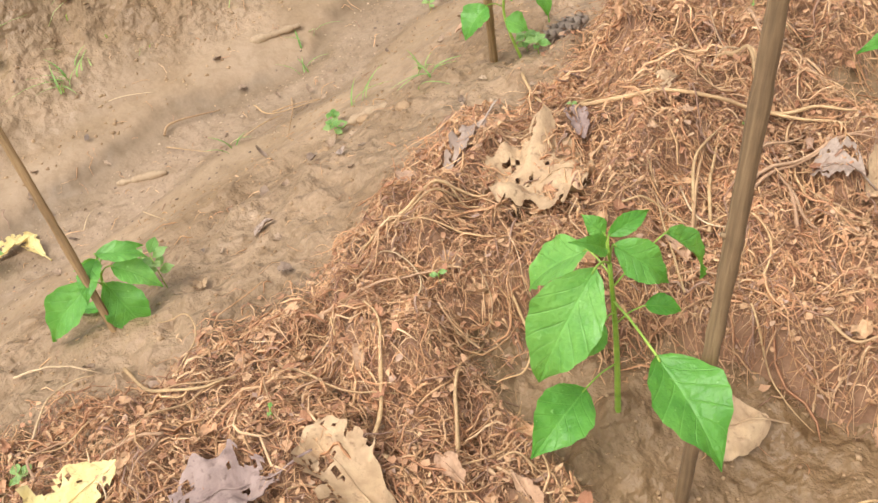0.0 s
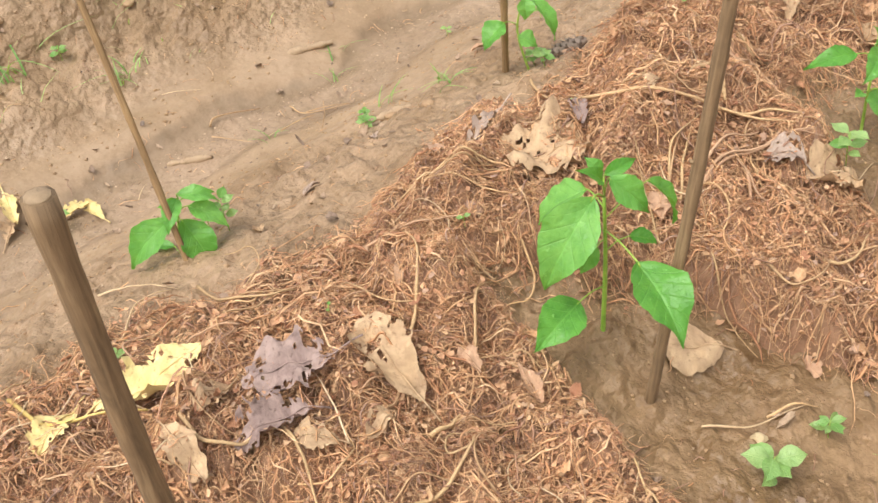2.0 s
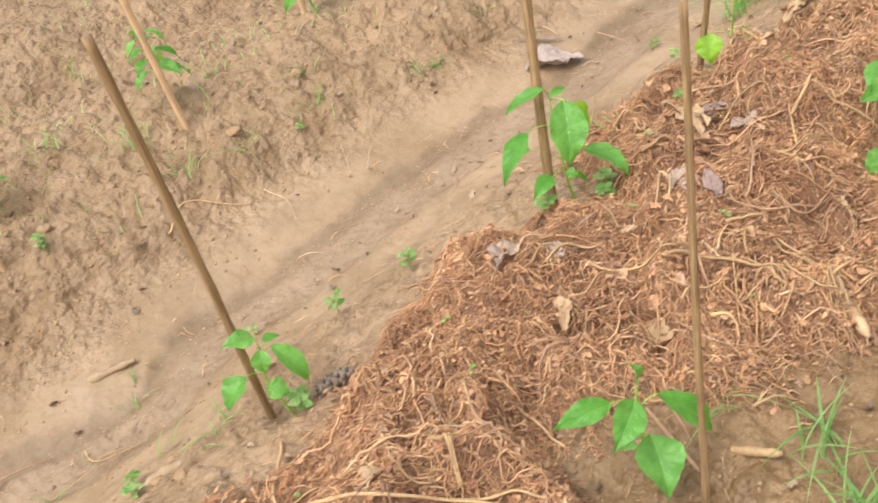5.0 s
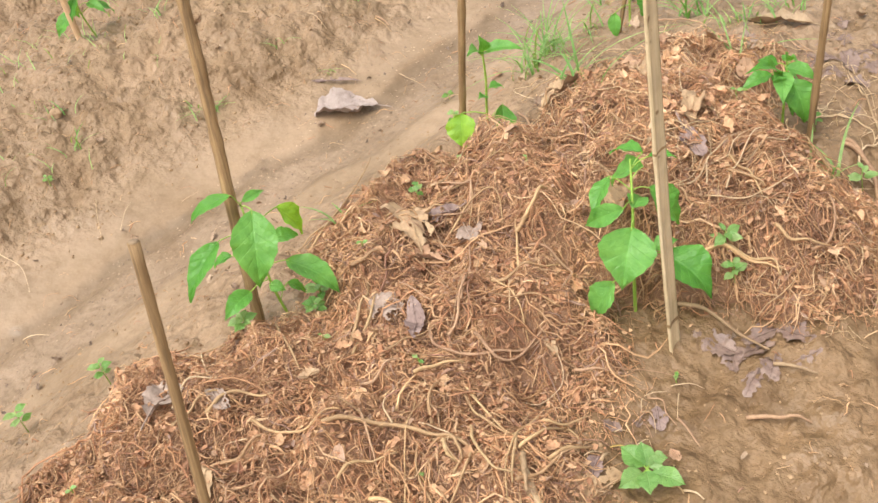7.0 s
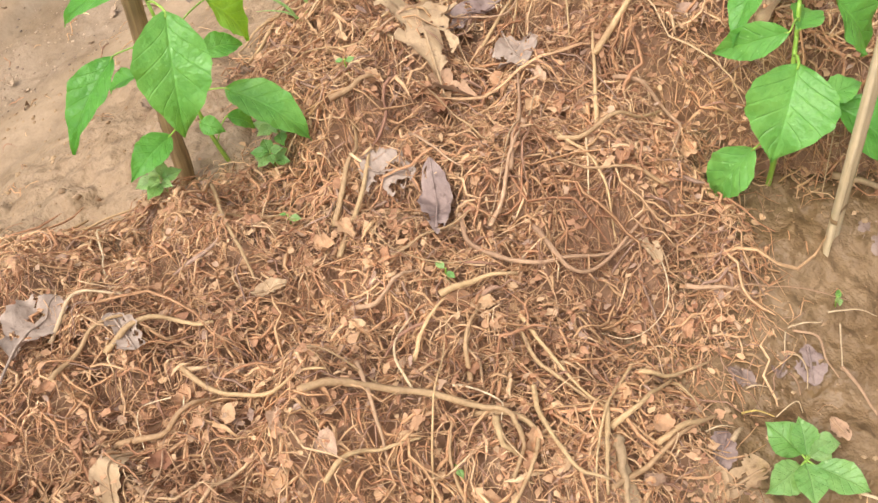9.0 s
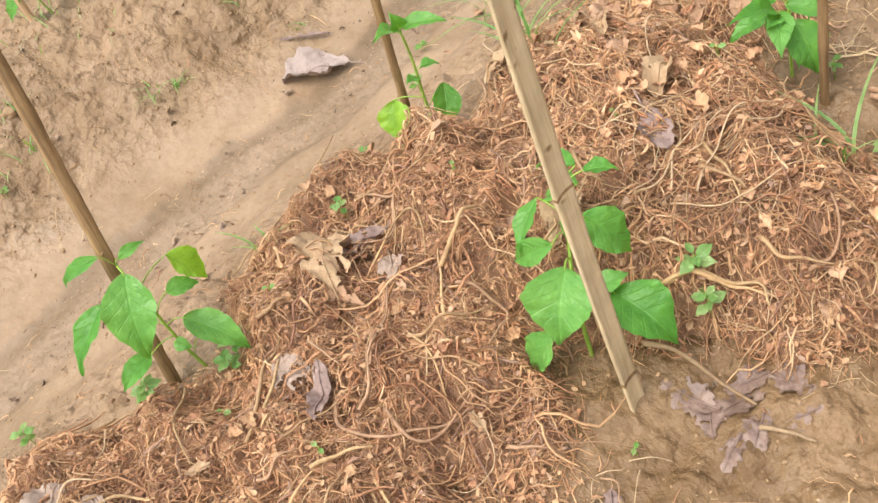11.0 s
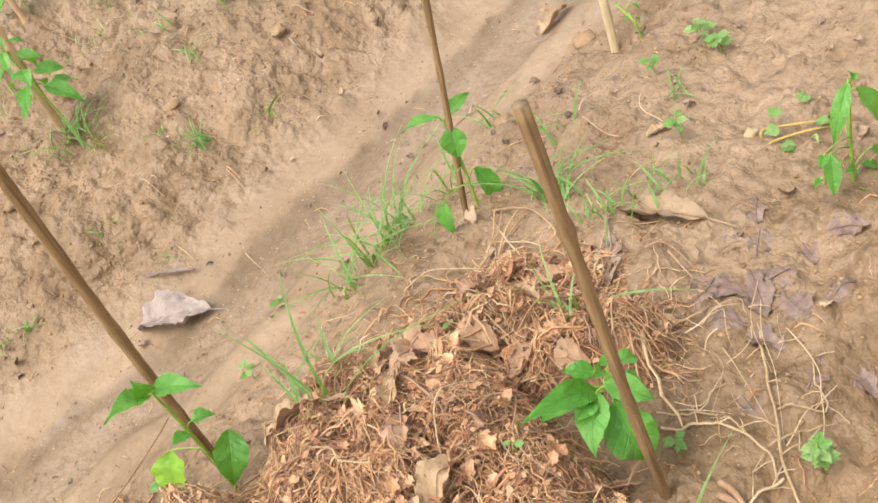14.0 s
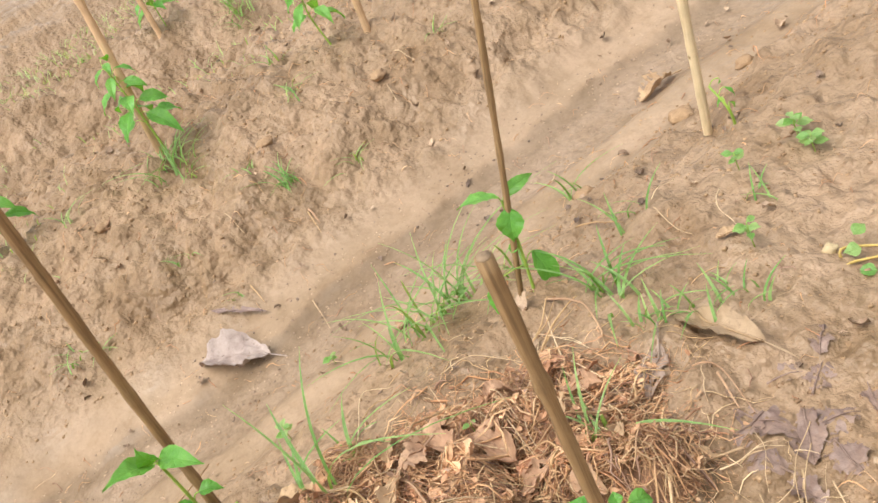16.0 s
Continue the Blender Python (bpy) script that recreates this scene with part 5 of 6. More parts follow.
# ---- dead leaves ----
def dead_leaf(x, y, length, width, yaw, mat, label, seed, curl=0.25, lift=0.006, tilt=0.0, lobes=0.12, stalk=True, on_mud=False, sink=0.0):
    """A dried leaf: ragged outline, crumpled, edges curled, with its rib and stalk."""
    r = np.random.RandomState(seed)
    rows, cols = 30, 22
    s, c = np.linspace(0, 1, rows), np.linspace(-1, 1, cols + 1)
    S, C = np.meshgrid(s, c, indexing="ij")
    prof = np.sin(np.pi * np.clip(s, 0.005, 0.995)) ** 0.6 * (1.15 - 0.35 * s)
    rag = 1 + lobes * (np.sin(S * 17 + seed) + 0.7 * np.sin(S * 41 + 2 * seed * np.sign(C))) * np.abs(C) ** 2
    lx = (S - 0.5) * length
    ly = C * width / 2 * prof[:, None] * rag
    crumple = fbm(lx + seed * 3.7, ly + seed, 28, 4, 0.55) * 0.36 * width + fbm(lx + seed, ly, 90, 2) * 0.08 * width
    lz = curl * width * (C**2) * prof[:, None] + crumple * (0.4 + 0.6 * np.abs(C)) + 0.12 * length * np.sin(np.pi * S) * 0.5 + tilt * lx
    a = radians(yaw)
    wx, wy = lx * math.cos(a) - ly * math.sin(a), lx * math.sin(a) + ly * math.cos(a)
    floor = (soil_z if on_mud else top_z)(x + wx, y + wy)
    home = float(floor.mean())
    low = np.maximum(lz + 0.6 * (floor - home), floor - home + 0.002)
    verts = np.stack([wx, wy, low + lift * 0.3 + (0.0 if on_mud else 0.003) - sink], -1).reshape(-1, 3)
    quads = grid_faces(rows, cols + 1)
    at = lambda v: v.reshape(-1)[quads].mean(1)
    worn = fbm(at(lx) + seed * 1.9, at(ly) + seed * 0.7, 75, 3, 0.6)
    quads = quads[~((worn > 0.24 - lobes * 0.4) & (np.abs(at(C)) > 0.5)) & (worn < 0.42)] if lobes > 0.05 else quads
    used, quads = np.unique(quads, return_inverse=True)
    ob = put("dead_leaf", mesh_from("dead_leaf", verts[used], quads.reshape(-1, 4)), mat)
    ob.location = (x, y, home)
    tagged(ob, label, "dead leaf", "dead leaves on the ground")
    mid = verts.reshape(rows, cols + 1, 3)[:, cols // 2]
    line = [mid[k] + (0, 0, 0.0012) for k in range(0, rows, 3)]
    if stalk:
        out = (mid[-1] - mid[-4]) / np.linalg.norm(mid[-1] - mid[-4])
        line += [mid[-1] + out * 0.02 + (0, 0, 0.002), mid[-1] + out * length * 0.32]
    v, f = tube(smooth_line(line, 26), np.linspace(0.0005, 0.0014, 26), 5)
    put("rib", mesh_from("rib", v, f), mat, ob)
    return ob


TL, PL = "tan crinkled dead leaf lying on the mulch", "purple-brown torn dead leaf on the mulch"
dead_leaf(0.070, 0.935, 0.150, 0.080, 183, YELLOW_LEAF, "large bright yellow dead leaf with holes on the mulch", 1, 0.18, 0.012, lobes=0.1)
dead_leaf(-0.050, 0.945, 0.080, 0.050, 38, YELLOW_LEAF, "small yellow torn leaf beside a larger one", 2)
dead_leaf(0.201, 0.822, 0.120, 0.078, -26, PURPLE_LEAF, PL, 3, 0.15, 0.012, lobes=0.12)
dead_leaf(0.144, 0.778, 0.100, 0.052, -11, PURPLE_LEAF, PL, 4, 0.3, 0.01, lobes=0.2)
dead_leaf(0.300, 0.755, 0.105, 0.070, -87, TAN_LEAF, "tan dead leaf curled inwards, with a split", 5, 0.4, 0.012)
dead_leaf(0.046, 0.815, 0.095, 0.038, 89, TAN_LEAF, TL, 6, 0.4)
dead_leaf(0.110, 0.850, 0.055, 0.028, 20, TAN_LEAF, TL, 7, 0.4)
dead_leaf(0.172, 0.735, 0.050, 0.034, -30, TAN_LEAF, TL, 8, 0.35)
dead_leaf(0.650, 0.580, 0.090, 0.066, -37, TAN_LEAF, "smooth tan fallen leaf with a pointed tip on mud", 9, -0.18, 0.012, lobes=0.02, on_mud=True)
dead_leaf(0.707, 0.890, 0.155, 0.125, -46, TAN_LEAF, "large papery tan leaf crumpled on the mulch", 10, 0.16, 0.016, lobes=0.12, sink=0.013)
dead_leaf(0.700, 1.015, 0.095, 0.036, 12, GREY_LEAF, "grey-brown curled leaf beside a papery one", 11, 0.3)
dead_leaf(0.795, 0.905, 0.050, 0.028, 60, PURPLE_LEAF, PL, 12, 0.3)
dead_leaf(0.755, 0.715, 0.050, 0.040, 40, RED_LEAF, "small rust-red scrap of leaf", 13, 0.3, stalk=False)
dead_leaf(0.950, 0.650, 0.060, 0.045, -68, GREY_LEAF, "pale grey-brown folded leaf on the mulch", 14, 0.4)
dead_leaf(0.993, 0.592, 0.098, 0.070, -22, TAN_LEAF, TL, 15, 0.42)
dead_leaf(0.895, 0.845, 0.050, 0.038, 10, TAN_LEAF, "small pale tan leaf scrap on the roots", 16, 0.35, stalk=False)
dead_leaf(1.340, 1.030, 0.068, 0.050, 205, GREY_LEAF, "pale grey-pink leaf tilted on the mulch", 17, 0.15, 0.012, tilt=0.2)
dead_leaf(1.648, 0.912, 0.052, 0.046, -50, GREY_LEAF, "grey-pink torn leaf piece on the mulch", 18, 0.15, stalk=False, lobes=0.2)
dead_leaf(1.648, 0.853, 0.080, 0.030, -134, PURPLE_LEAF, "slate-purple leaf strip bent over a root", 19, 0.03, 0.03, stalk=False, lobes=0.06)
dead_leaf(1.790, 0.990, 0.115, 0.062, -125, TAN_LEAF, "pale tan leaf folded into points on the mulch", 20, 0.22, 0.010, lobes=0.2)
dead_leaf(1.835, 0.975, 0.070, 0.035, -20, PURPLE_LEAF, PL, 21, 0.3)
dead_leaf(1.825, 0.905, 0.060, 0.042, 60, GREY_LEAF, "whitish grey leaf on the mulch", 22, 0.3, 0.012)
dead_leaf(1.495, 0.907, 0.034, 0.014, -30, TAN_LEAF, "small pale husk on the roots", 23, 0.4, stalk=False)
dead_leaf(1.385, 0.965, 0.040, 0.026, 80, GREY_LEAF, "small grey-white leaf scrap", 24, 0.3, stalk=False)
dead_leaf(1.735, 0.690, 0.026, 0.018, 80, TAN_LEAF, "small tan husk on the roots", 25, 0.4, stalk=False)
dead_leaf(1.300, 0.880, 0.045, 0.026, 20, TAN_LEAF, TL, 26, 0.35)
dead_leaf(1.350, 0.760, 0.045, 0.030, 120, TAN_LEAF, TL, 27, 0.35)
dead_leaf(1.980, 0.735, 0.075, 0.040, 10, TAN_LEAF, TL, 28, 0.4, 0.012)
dead_leaf(2.199, 1.717, 0.154, 0.085, -46, PALE_LEAF, "large pale pinkish dead leaf curled up in the furrow", 29, 0.24, 0.010, lobes=0.05, on_mud=True)
dead_leaf(2.258, 1.808, 0.120, 0.014, -48, PURPLE_LEAF, "thin dark leaf edge beside a grey leaf", 30, 0.3, stalk=False, on_mud=True)
dead_leaf(3.146, 1.570, 0.095, 0.050, 5, TAN_LEAF, "tan folded leaf lying in the furrow", 31, 0.5, 0.012, on_mud=True)
dead_leaf(2.150, 0.968, 0.085, 0.048, -25, TAN_LEAF, "pale yellowish dry leaf at the mulch's edge", 32, 0.4, 0.012)
dead_leaf(2.310, 0.945, 0.080, 0.045, -70, RED_LEAF, "orange-brown dry leaf on the mulch", 33, 0.3, 0.012)
dead_leaf(2.270, 0.905, 0.060, 0.040, 30, RED_LEAF, "orange-brown dry leaf on the mulch", 34, 0.3, 0.012)
dead_leaf(2.355, 0.885, 0.060, 0.040, 100, RED_LEAF, "orange-brown dry leaf on the mulch", 35, 0.3, 0.012)
dead_leaf(2.205, 0.815, 0.055, 0.030, 55, RED_LEAF, "orange-brown dry leaf on the mulch", 36, 0.35, 0.012)
dead_leaf(2.190, 0.738, 0.065, 0.034, 15, TAN_LEAF, TL, 37, 0.4, 0.012)
dead_leaf(2.120, 0.700, 0.060, 0.036, 60, PURPLE_LEAF, PL, 38, 0.3)
dead_leaf(2.485, 0.750, 0.075, 0.032, -20, TAN_LEAF, "pale curled leaf at the foot of the mulch", 39, 0.5, on_mud=True)
dead_leaf(2.555, 0.870, 0.075, 0.034, 35, GREY_LEAF, "grey leaf scrap on wet mud", 40, 0.2, on_mud=True)
for n, (x, y, size) in enumerate([(2.565, 0.748, 0.07), (2.599, 0.698, 0.08), (2.547, 0.660, 0.06), (2.639, 0.764, 0.05), (2.533, 0.593, 0.05), (2.676, 0.682, 0.045), (1.908, 0.548, 0.08), (1.962, 0.513, 0.07), (1.915, 0.470, 0.06), (2.470, 0.627, 0.05), (2.585, 0.735, 0.09), (2.625, 0.690, 0.07), (2.660, 0.735, 0.06), (2.600, 0.650, 0.07), (2.545, 0.700, 0.06), (2.640, 0.620, 0.05), (2.700, 0.760, 0.05), (2.560, 0.560, 0.05), (2.720, 0.660, 0.06), (1.935, 0.510, 0.09), (1.900, 0.520, 0.06), (1.980, 0.470, 0.07), (1.950, 0.440, 0.05), (1.880, 0.480, 0.05)]):
    dead_leaf(x, y, size * 0.85, size * 0.5, 47 * n, DARK_MUD, "dark purplish-brown rotting leaf pressed into wet mud", 60 + n, 0.05, 0.002, lobes=0.16, stalk=False, on_mud=True, sink=0.003)
for n, (x, y) in enumerate([(2.400, 0.930), (2.430, 0.860), (2.360, 0.820), (2.460, 0.800), (2.329, 0.974), (2.270, 0.960), (2.480, 0.900), (2.240, 0.870), (2.390, 0.770), (1.820, 1.020), (1.760, 0.930), (0.980, 0.900), (0.380, 0.700), (0.240, 0.700), (0.420, 0.640)]):
    dead_leaf(x, y, 0.036 + 0.006 * (n % 4), 0.024, 83 * n, (RED_LEAF, TAN_LEAF)[n % 2], "dry orange-brown leaf scrap on the mulch", 120 + n, 0.6, 0.010, stalk=False)
for n, (x, y, size) in enumerate([(0.071, 1.843, 0.085), (0.130, 1.830, 0.075), (0.175, 1.811, 0.085), (0.232, 1.757, 0.080), (0.108, 1.795, 0.070), (0.252, 1.718, 0.060), (0.030, 1.860, 0.070)]):
    dead_leaf(x, y, size, size * 0.45, 30 + 50 * n, YELLOW_LEAF if n % 2 else TAN_LEAF, "small yellowish leaf scrap washed into the furrow", 80 + n, 0.4, 0.012, on_mud=True)
for n, (x, y) in enumerate([(0.471, 1.194), (0.354, 1.167), (1.042, 1.436), (1.879, 1.338), (1.701, 1.381), (2.439, 1.441), (0.651, 1.273), (2.765, 0.949), (2.884, 0.764), (1.160, 0.487), (0.879, 0.312), (0.748, 0.459), (2.195, 0.415)]):
    dead_leaf(x, y, 0.034, 0.020, 71 * n, (GREY_LEAF, TAN_LEAF, RED_LEAF)[n % 3], "small dead leaf scrap on the mud", 90 + n, 0.35, stalk=False, on_mud=True)


# ---- cut pieces, cone, stones, clods ----
def cut_piece(a, b, radius, mat, label, seed, rise=(0.0, 0.0), on_mud=True):
    """A broken length of stalk with split ends."""
    r = np.random.RandomState(seed)
    n = 16
    pts = np.linspace(0, 1, n)[:, None] * (np.array(b) - np.array(a)) + np.array(a)
    z = np.array([(mud_at if on_mud else z_at)(x, y) for x, y in pts])
    z = z.mean() + np.linspace(rise[0], rise[1], n) + radius * (0.25 if mat is MUD_STICK else 0.8)
    home = np.array([*pts.mean(0), z.mean()])
    v, f = tube(np.column_stack([pts, z]) - home, radius * (1 + (0.34 if mat is MUD_STICK else 0.08) * np.convolve(r.randn(n + 2), (0.5, 0.7, 0.5), "valid")) * np.clip(np.minimum(np.arange(n) + 1.5, n + 0.5 - np.arange(n)) / 3.5, 0.35, 1), 9)
    ob = put("cut_stalk", mesh_from("cut_stalk", v, f), mat)
    ob.location = home
    return tagged(ob, label, "cut stalk")


cut_piece((1.266, 0.608), (1.294, 0.543), 0.0065, ROOT["t"], "pale dry maize stalk piece on the mud", 1)
cut_piece((1.231, 0.697), (1.206, 0.606), 0.0030, ROOT["d"], "thin brown stalk leaning in the bed", 2, (0.050, 0.000))
cut_piece((1.577, 0.618), (1.533, 0.548), 0.0080, ROOT["p"], "split pale stalk standing out of the mulch", 3, (0.045, 0.0))
cut_piece((0.438, 1.767), (0.517, 1.712), 0.0085, MUD_STICK, "mud-covered stick in the furrow", 4)
cut_piece((0.828, 1.870), (0.926, 1.828), 0.0090, MUD_STICK, "mud-covered stick in the furrow", 5)
cut_piece((0.732, 1.415), (0.827, 1.380), 0.0090, MUD_STICK, "mud-covered stick at the bed's edge", 6)
dead_leaf(2.644, 0.855, 0.126, 0.045, -81, MUD_STICK, "long pale bleached leaf sheath on wet mud", 41, 0.3, 0.004, lobes=0.04, on_mud=True)
cut_piece((2.905, 0.560), (2.985, 0.480), 0.0110, ROOT["w"], "split pale stalk on the mud", 8)
cut_piece((2.050, 0.560), (2.130, 0.440), 0.0060, ROOT["w"], "flattened brown stalk on the mud", 9)


def cone(x, y, length, seed):
    """A dark cone: a core and overlapping scales."""
    r = np.random.RandomState(seed)
    ob = thing("pine_cone", x, y, z_at(x, y) + 0.014, "dark rotting cone lying at the mulch's edge", "cone")
    way = np.array([0.75, -0.6, 0.25])
    way /= np.linalg.norm(way)
    t = np.linspace(-0.5, 0.5, 12)
    v, f = tube(t[:, None] * way * length, 0.013 * np.sqrt(np.clip(1 - (2 * t * 0.95) ** 2, 0.05, 1)), 8)
    put("core", mesh_from("core", v, f), CONE, ob)
    side = np.cross(way, (0, 0, 1))
    side /= np.linalg.norm(side)
    top = np.cross(side, way)
    for n in range(34):
        s, a = -0.45 + 0.9 * n / 34, 2.4 * n
        out = side * math.cos(a) + top * math.sin(a)
        rad = 0.012 * math.sqrt(max(0.1, 1 - (2 * s) ** 2))
        p = way * s * length + out * rad
        tip = p + out * 0.006 - way * 0.005
        w = np.cross(way, out) * 0.0045
        verts = [p - w, p + w, tip + w * 0.5, tip - w * 0.5, p - w + way * 0.003, p + w + way * 0.003, tip + w * 0.5 + way * 0.002, tip - w * 0.5 + way * 0.002]
        quads = [(0, 1, 2, 3), (7, 6, 5, 4), (0, 4, 5, 1), (1, 5, 6, 2), (2, 6, 7, 3), (3, 7, 4, 0)]
        put("scale", mesh_from("scale", verts, quads, smooth=False), CONE, ob)
    return ob


cone(1.041, 1.171, 0.075, 4)


def lump(name, x, y, size, mat, label, category, seed, squash=0.7):
    """A rounded uneven lump, sunk a little into the mud."""
    bm = bmesh.new()
    bmesh.ops.create_icosphere(bm, subdivisions=3, radius=1.0)
    for v in bm.verts:
        n = 1 + 0.38 * noise.noise(v.co * 1.5 + Vector((seed, 0, 0))) + 0.18 * noise.noise(v.co * 4 + Vector((0, seed, 0)))
        v.co = Vector((v.co.x * n, v.co.y * n * 0.85, v.co.z * n * squash)) * size
    me = bpy.data.meshes.new(name)
    bm.to_mesh(me)
    bm.free()
    me.polygons.foreach_set("use_smooth", np.ones(len(me.polygons), bool))
    ob = put(name, me, mat)
    ob.location = (x, y, mud_at(x, y) + size * squash * 0.35)
    ob.rotation_euler = (0, 0, seed)
    return tagged(ob, label, category)


lump("stone", 2.813, 0.841, 0.010, STONE, "small pale yellowish stone on the mud", "stone", 3)
lump("stone", 0.602, 0.437, 0.009, STONE, "small pale stone on the mud", "stone", 5)
for n, (x, y, size) in enumerate([(3.062, 1.395, 0.032), (2.820, 1.388, 0.026), (3.234, 1.408, 0.026), (0.783, 1.277, 0.020), (0.766, 1.382, 0.016), (0.683, 1.392, 0.014), (0.725, 1.416, 0.014), (1.465, 2.094, 0.024), (0.973, 2.167, 0.022), (1.721, 2.165, 0.026), (2.525, 2.080, 0.028), (2.149, 2.178, 0.024), (2.820, 2.072, 0.026), (0.595, 2.121, 0.022), (0.314, 2.164, 0.026), (1.162, 2.204, 0.022)]):
    lump("clod", x, y, size * 0.8, CLOD, "lump of brown clay soil", "clod", n + 11, 0.5)


# ---- grass and weeds ----
def grass_tuft(x, y, count, height, seed, label="tuft of thin green grass on the mud"):
    r = np.random.RandomState(seed)
    ob = thing("grass_tuft", x, y, z_at(x, y), label, "grass", "grass tufts")
    for n in range(count):
        a, lean = r.rand() * 6.28, 0.45 + 1.2 * r.rand()
        h = height * (0.5 + 0.7 * r.rand())
        s = np.linspace(0, 1, 8)
        out = h * lean * s**1.6
        z = h * (s - 0.45 * lean * s**2.2) - 0.004
        foot = 0.018 * r.randn(2) * math.sqrt(count / 12)
        w = (0.0009 + 0.0009 * r.rand()) * (1.4 if height > 0.07 else 1.1) * (1 - s**2.5) + 0.0002
        c, d = math.cos(a), math.sin(a)
        mid = np.stack([foot[0] + out * c, foot[1] + out * d, z], -1)
        side = np.array([-d, c, 0])
        v = np.stack([mid - side * w[:, None], mid + np.array([0, 0, -1]) * w[:, None] * 0.4, mid + side * w[:, None]], 1).reshape(-1, 3)
        uv = np.tile([(0.3, 0.27), (0.5, 0.27), (0.7, 0.27)], (8, 1))
        put("blade", mesh_from("blade", v, grid_faces(8, 3), uv), GRASS, ob)
    return ob


for n, (x, y, count, height) in enumerate([(2.454, 1.313, 24, 0.16), (2.520, 1.335, 20, 0.15), (2.396, 1.276, 12, 0.12), (2.338, 2.202, 24, 0.12), (2.607, 1.017, 18, 0.10), (2.247, 1.027, 6, 0.08), (2.739, 1.115, 7, 0.08), (2.825, 1.419, 7, 0.09), (2.644, 2.163, 6, 0.05), (3.004, 3.780, 24, 0.12), (3.002, 2.083, 7, 0.06), (2.268, 1.840, 5, 0.03), (2.177, 0.956, 8, 0.16), (2.234, 0.543, 7, 0.09), (2.448, 0.815, 8, 0.09), (0.868, 1.752, 4, 0.06), (1.334, 0.519, 13, 0.09), (1.335, 0.647, 5, 0.11), (0.924, 1.410, 6, 0.05), (0.485, 1.988, 10, 0.07), (0.298, 2.095, 12, 0.12)]):
    grass_tuft(x, y, count, height, 200 + n)
for n, (x, y, count, height) in enumerate([(0.915, 1.807, 4, 0.06), (1.695, 3.784, 6, 0.050), (1.290, 2.273, 11, 0.080), (1.692, 2.064, 8, 0.070), (1.468, 2.059, 13, 0.060), (1.304, 2.084, 10, 0.050), (1.492, 3.632, 7, 0.080), (0.627, 2.113, 12, 0.070), (0.498, 2.008, 9, 0.060), (0.757, 2.117, 6, 0.050), (2.351, 2.213, 11, 0.080), (2.502, 1.974, 8, 0.070), (2.002, 1.958, 13, 0.060), (2.248, 1.977, 10, 0.050), (2.359, 2.159, 7, 0.080), (2.515, 1.977, 12, 0.070), (2.631, 1.925, 9, 0.060), (2.673, 2.200, 6, 0.050), (2.996, 3.845, 11, 0.080), (2.967, 3.733, 8, 0.070), (2.436, 4.041, 13, 0.060), (2.125, 4.231, 10, 0.050), (2.619, 0.926, 12, 0.05), (2.651, 0.910, 10, 0.045), (2.704, 0.876, 12, 0.05), (0.875, 1.323, 6, 0.05), (1.274, 0.423, 10, 0.11), (1.724, 2.164, 9, 0.05), (1.776, 1.161, 5, 0.06), (2.603, 1.292, 9, 0.15), (1.954, 1.966, 9, 0.05), (0.824, 1.482, 4, 0.06), (1.286, 2.253, 8, 0.05), (0.746, 2.106, 7, 0.06), (0.500, 2.150, 9, 0.09), (0.150, 2.050, 8, 0.10), (0.650, 2.400, 9, 0.08), (1.146, 2.432, 8, 0.06), (1.600, 2.350, 7, 0.05), (2.100, 2.247, 8, 0.06), (2.456, 2.045, 6, 0.04), (2.699, 2.347, 7, 0.06), (0.632, 1.653, 4, 0.05), (1.450, 0.420, 8, 0.08), (2.846, 0.975, 5, 0.05)]):
    grass_tuft(x, y, count, height, 300 + n, "small sparse grass on bare mud")


def seedling(x, y, count, size, seed, label="small green weed seedling on the soil", mat=None, height=0.02):
    """A low weed: short stem, opposite oval leaves."""
    r = np.random.RandomState(seed)
    ob = thing("weed", x, y, z_at(x, y), label, "weed", "weed seedlings")
    v, f = tube([(0, 0, -0.006), (0, 0.001, height * 0.6), (0.001, 0, height)], [0.0009, 0.0008, 0.0006], 5)
    put("stem", mesh_from("stem", v, f, np.tile((0.1, 0.27), (len(v), 1))), STEM, ob)
    for n in range(count):
        a = math.pi * n + 1.1 * (n // 2) + 0.4 * r.rand() + seed
        h = height * (0.45 + 0.55 * (n + 1) / count)
        L = size * (0.7 + 0.5 * r.rand())
        c, s = math.cos(a), math.sin(a)
        base, tip = (0.08 * L * c, 0.08 * L * s, h), (L * c, L * s, h + L * (0.35 * r.rand() - 0.1))
        v, f, uv = blade(base, tip, L * (0.72 if size > 0.03 else 0.58), (0, 0, 0), seed=seed + n, rows=8, cols=4, sag=0.06, cup=0.15, wide_at=0.46)
        put("leaf", mesh_from("leaf", v, f, uv), mat or WEED, ob)
    return ob


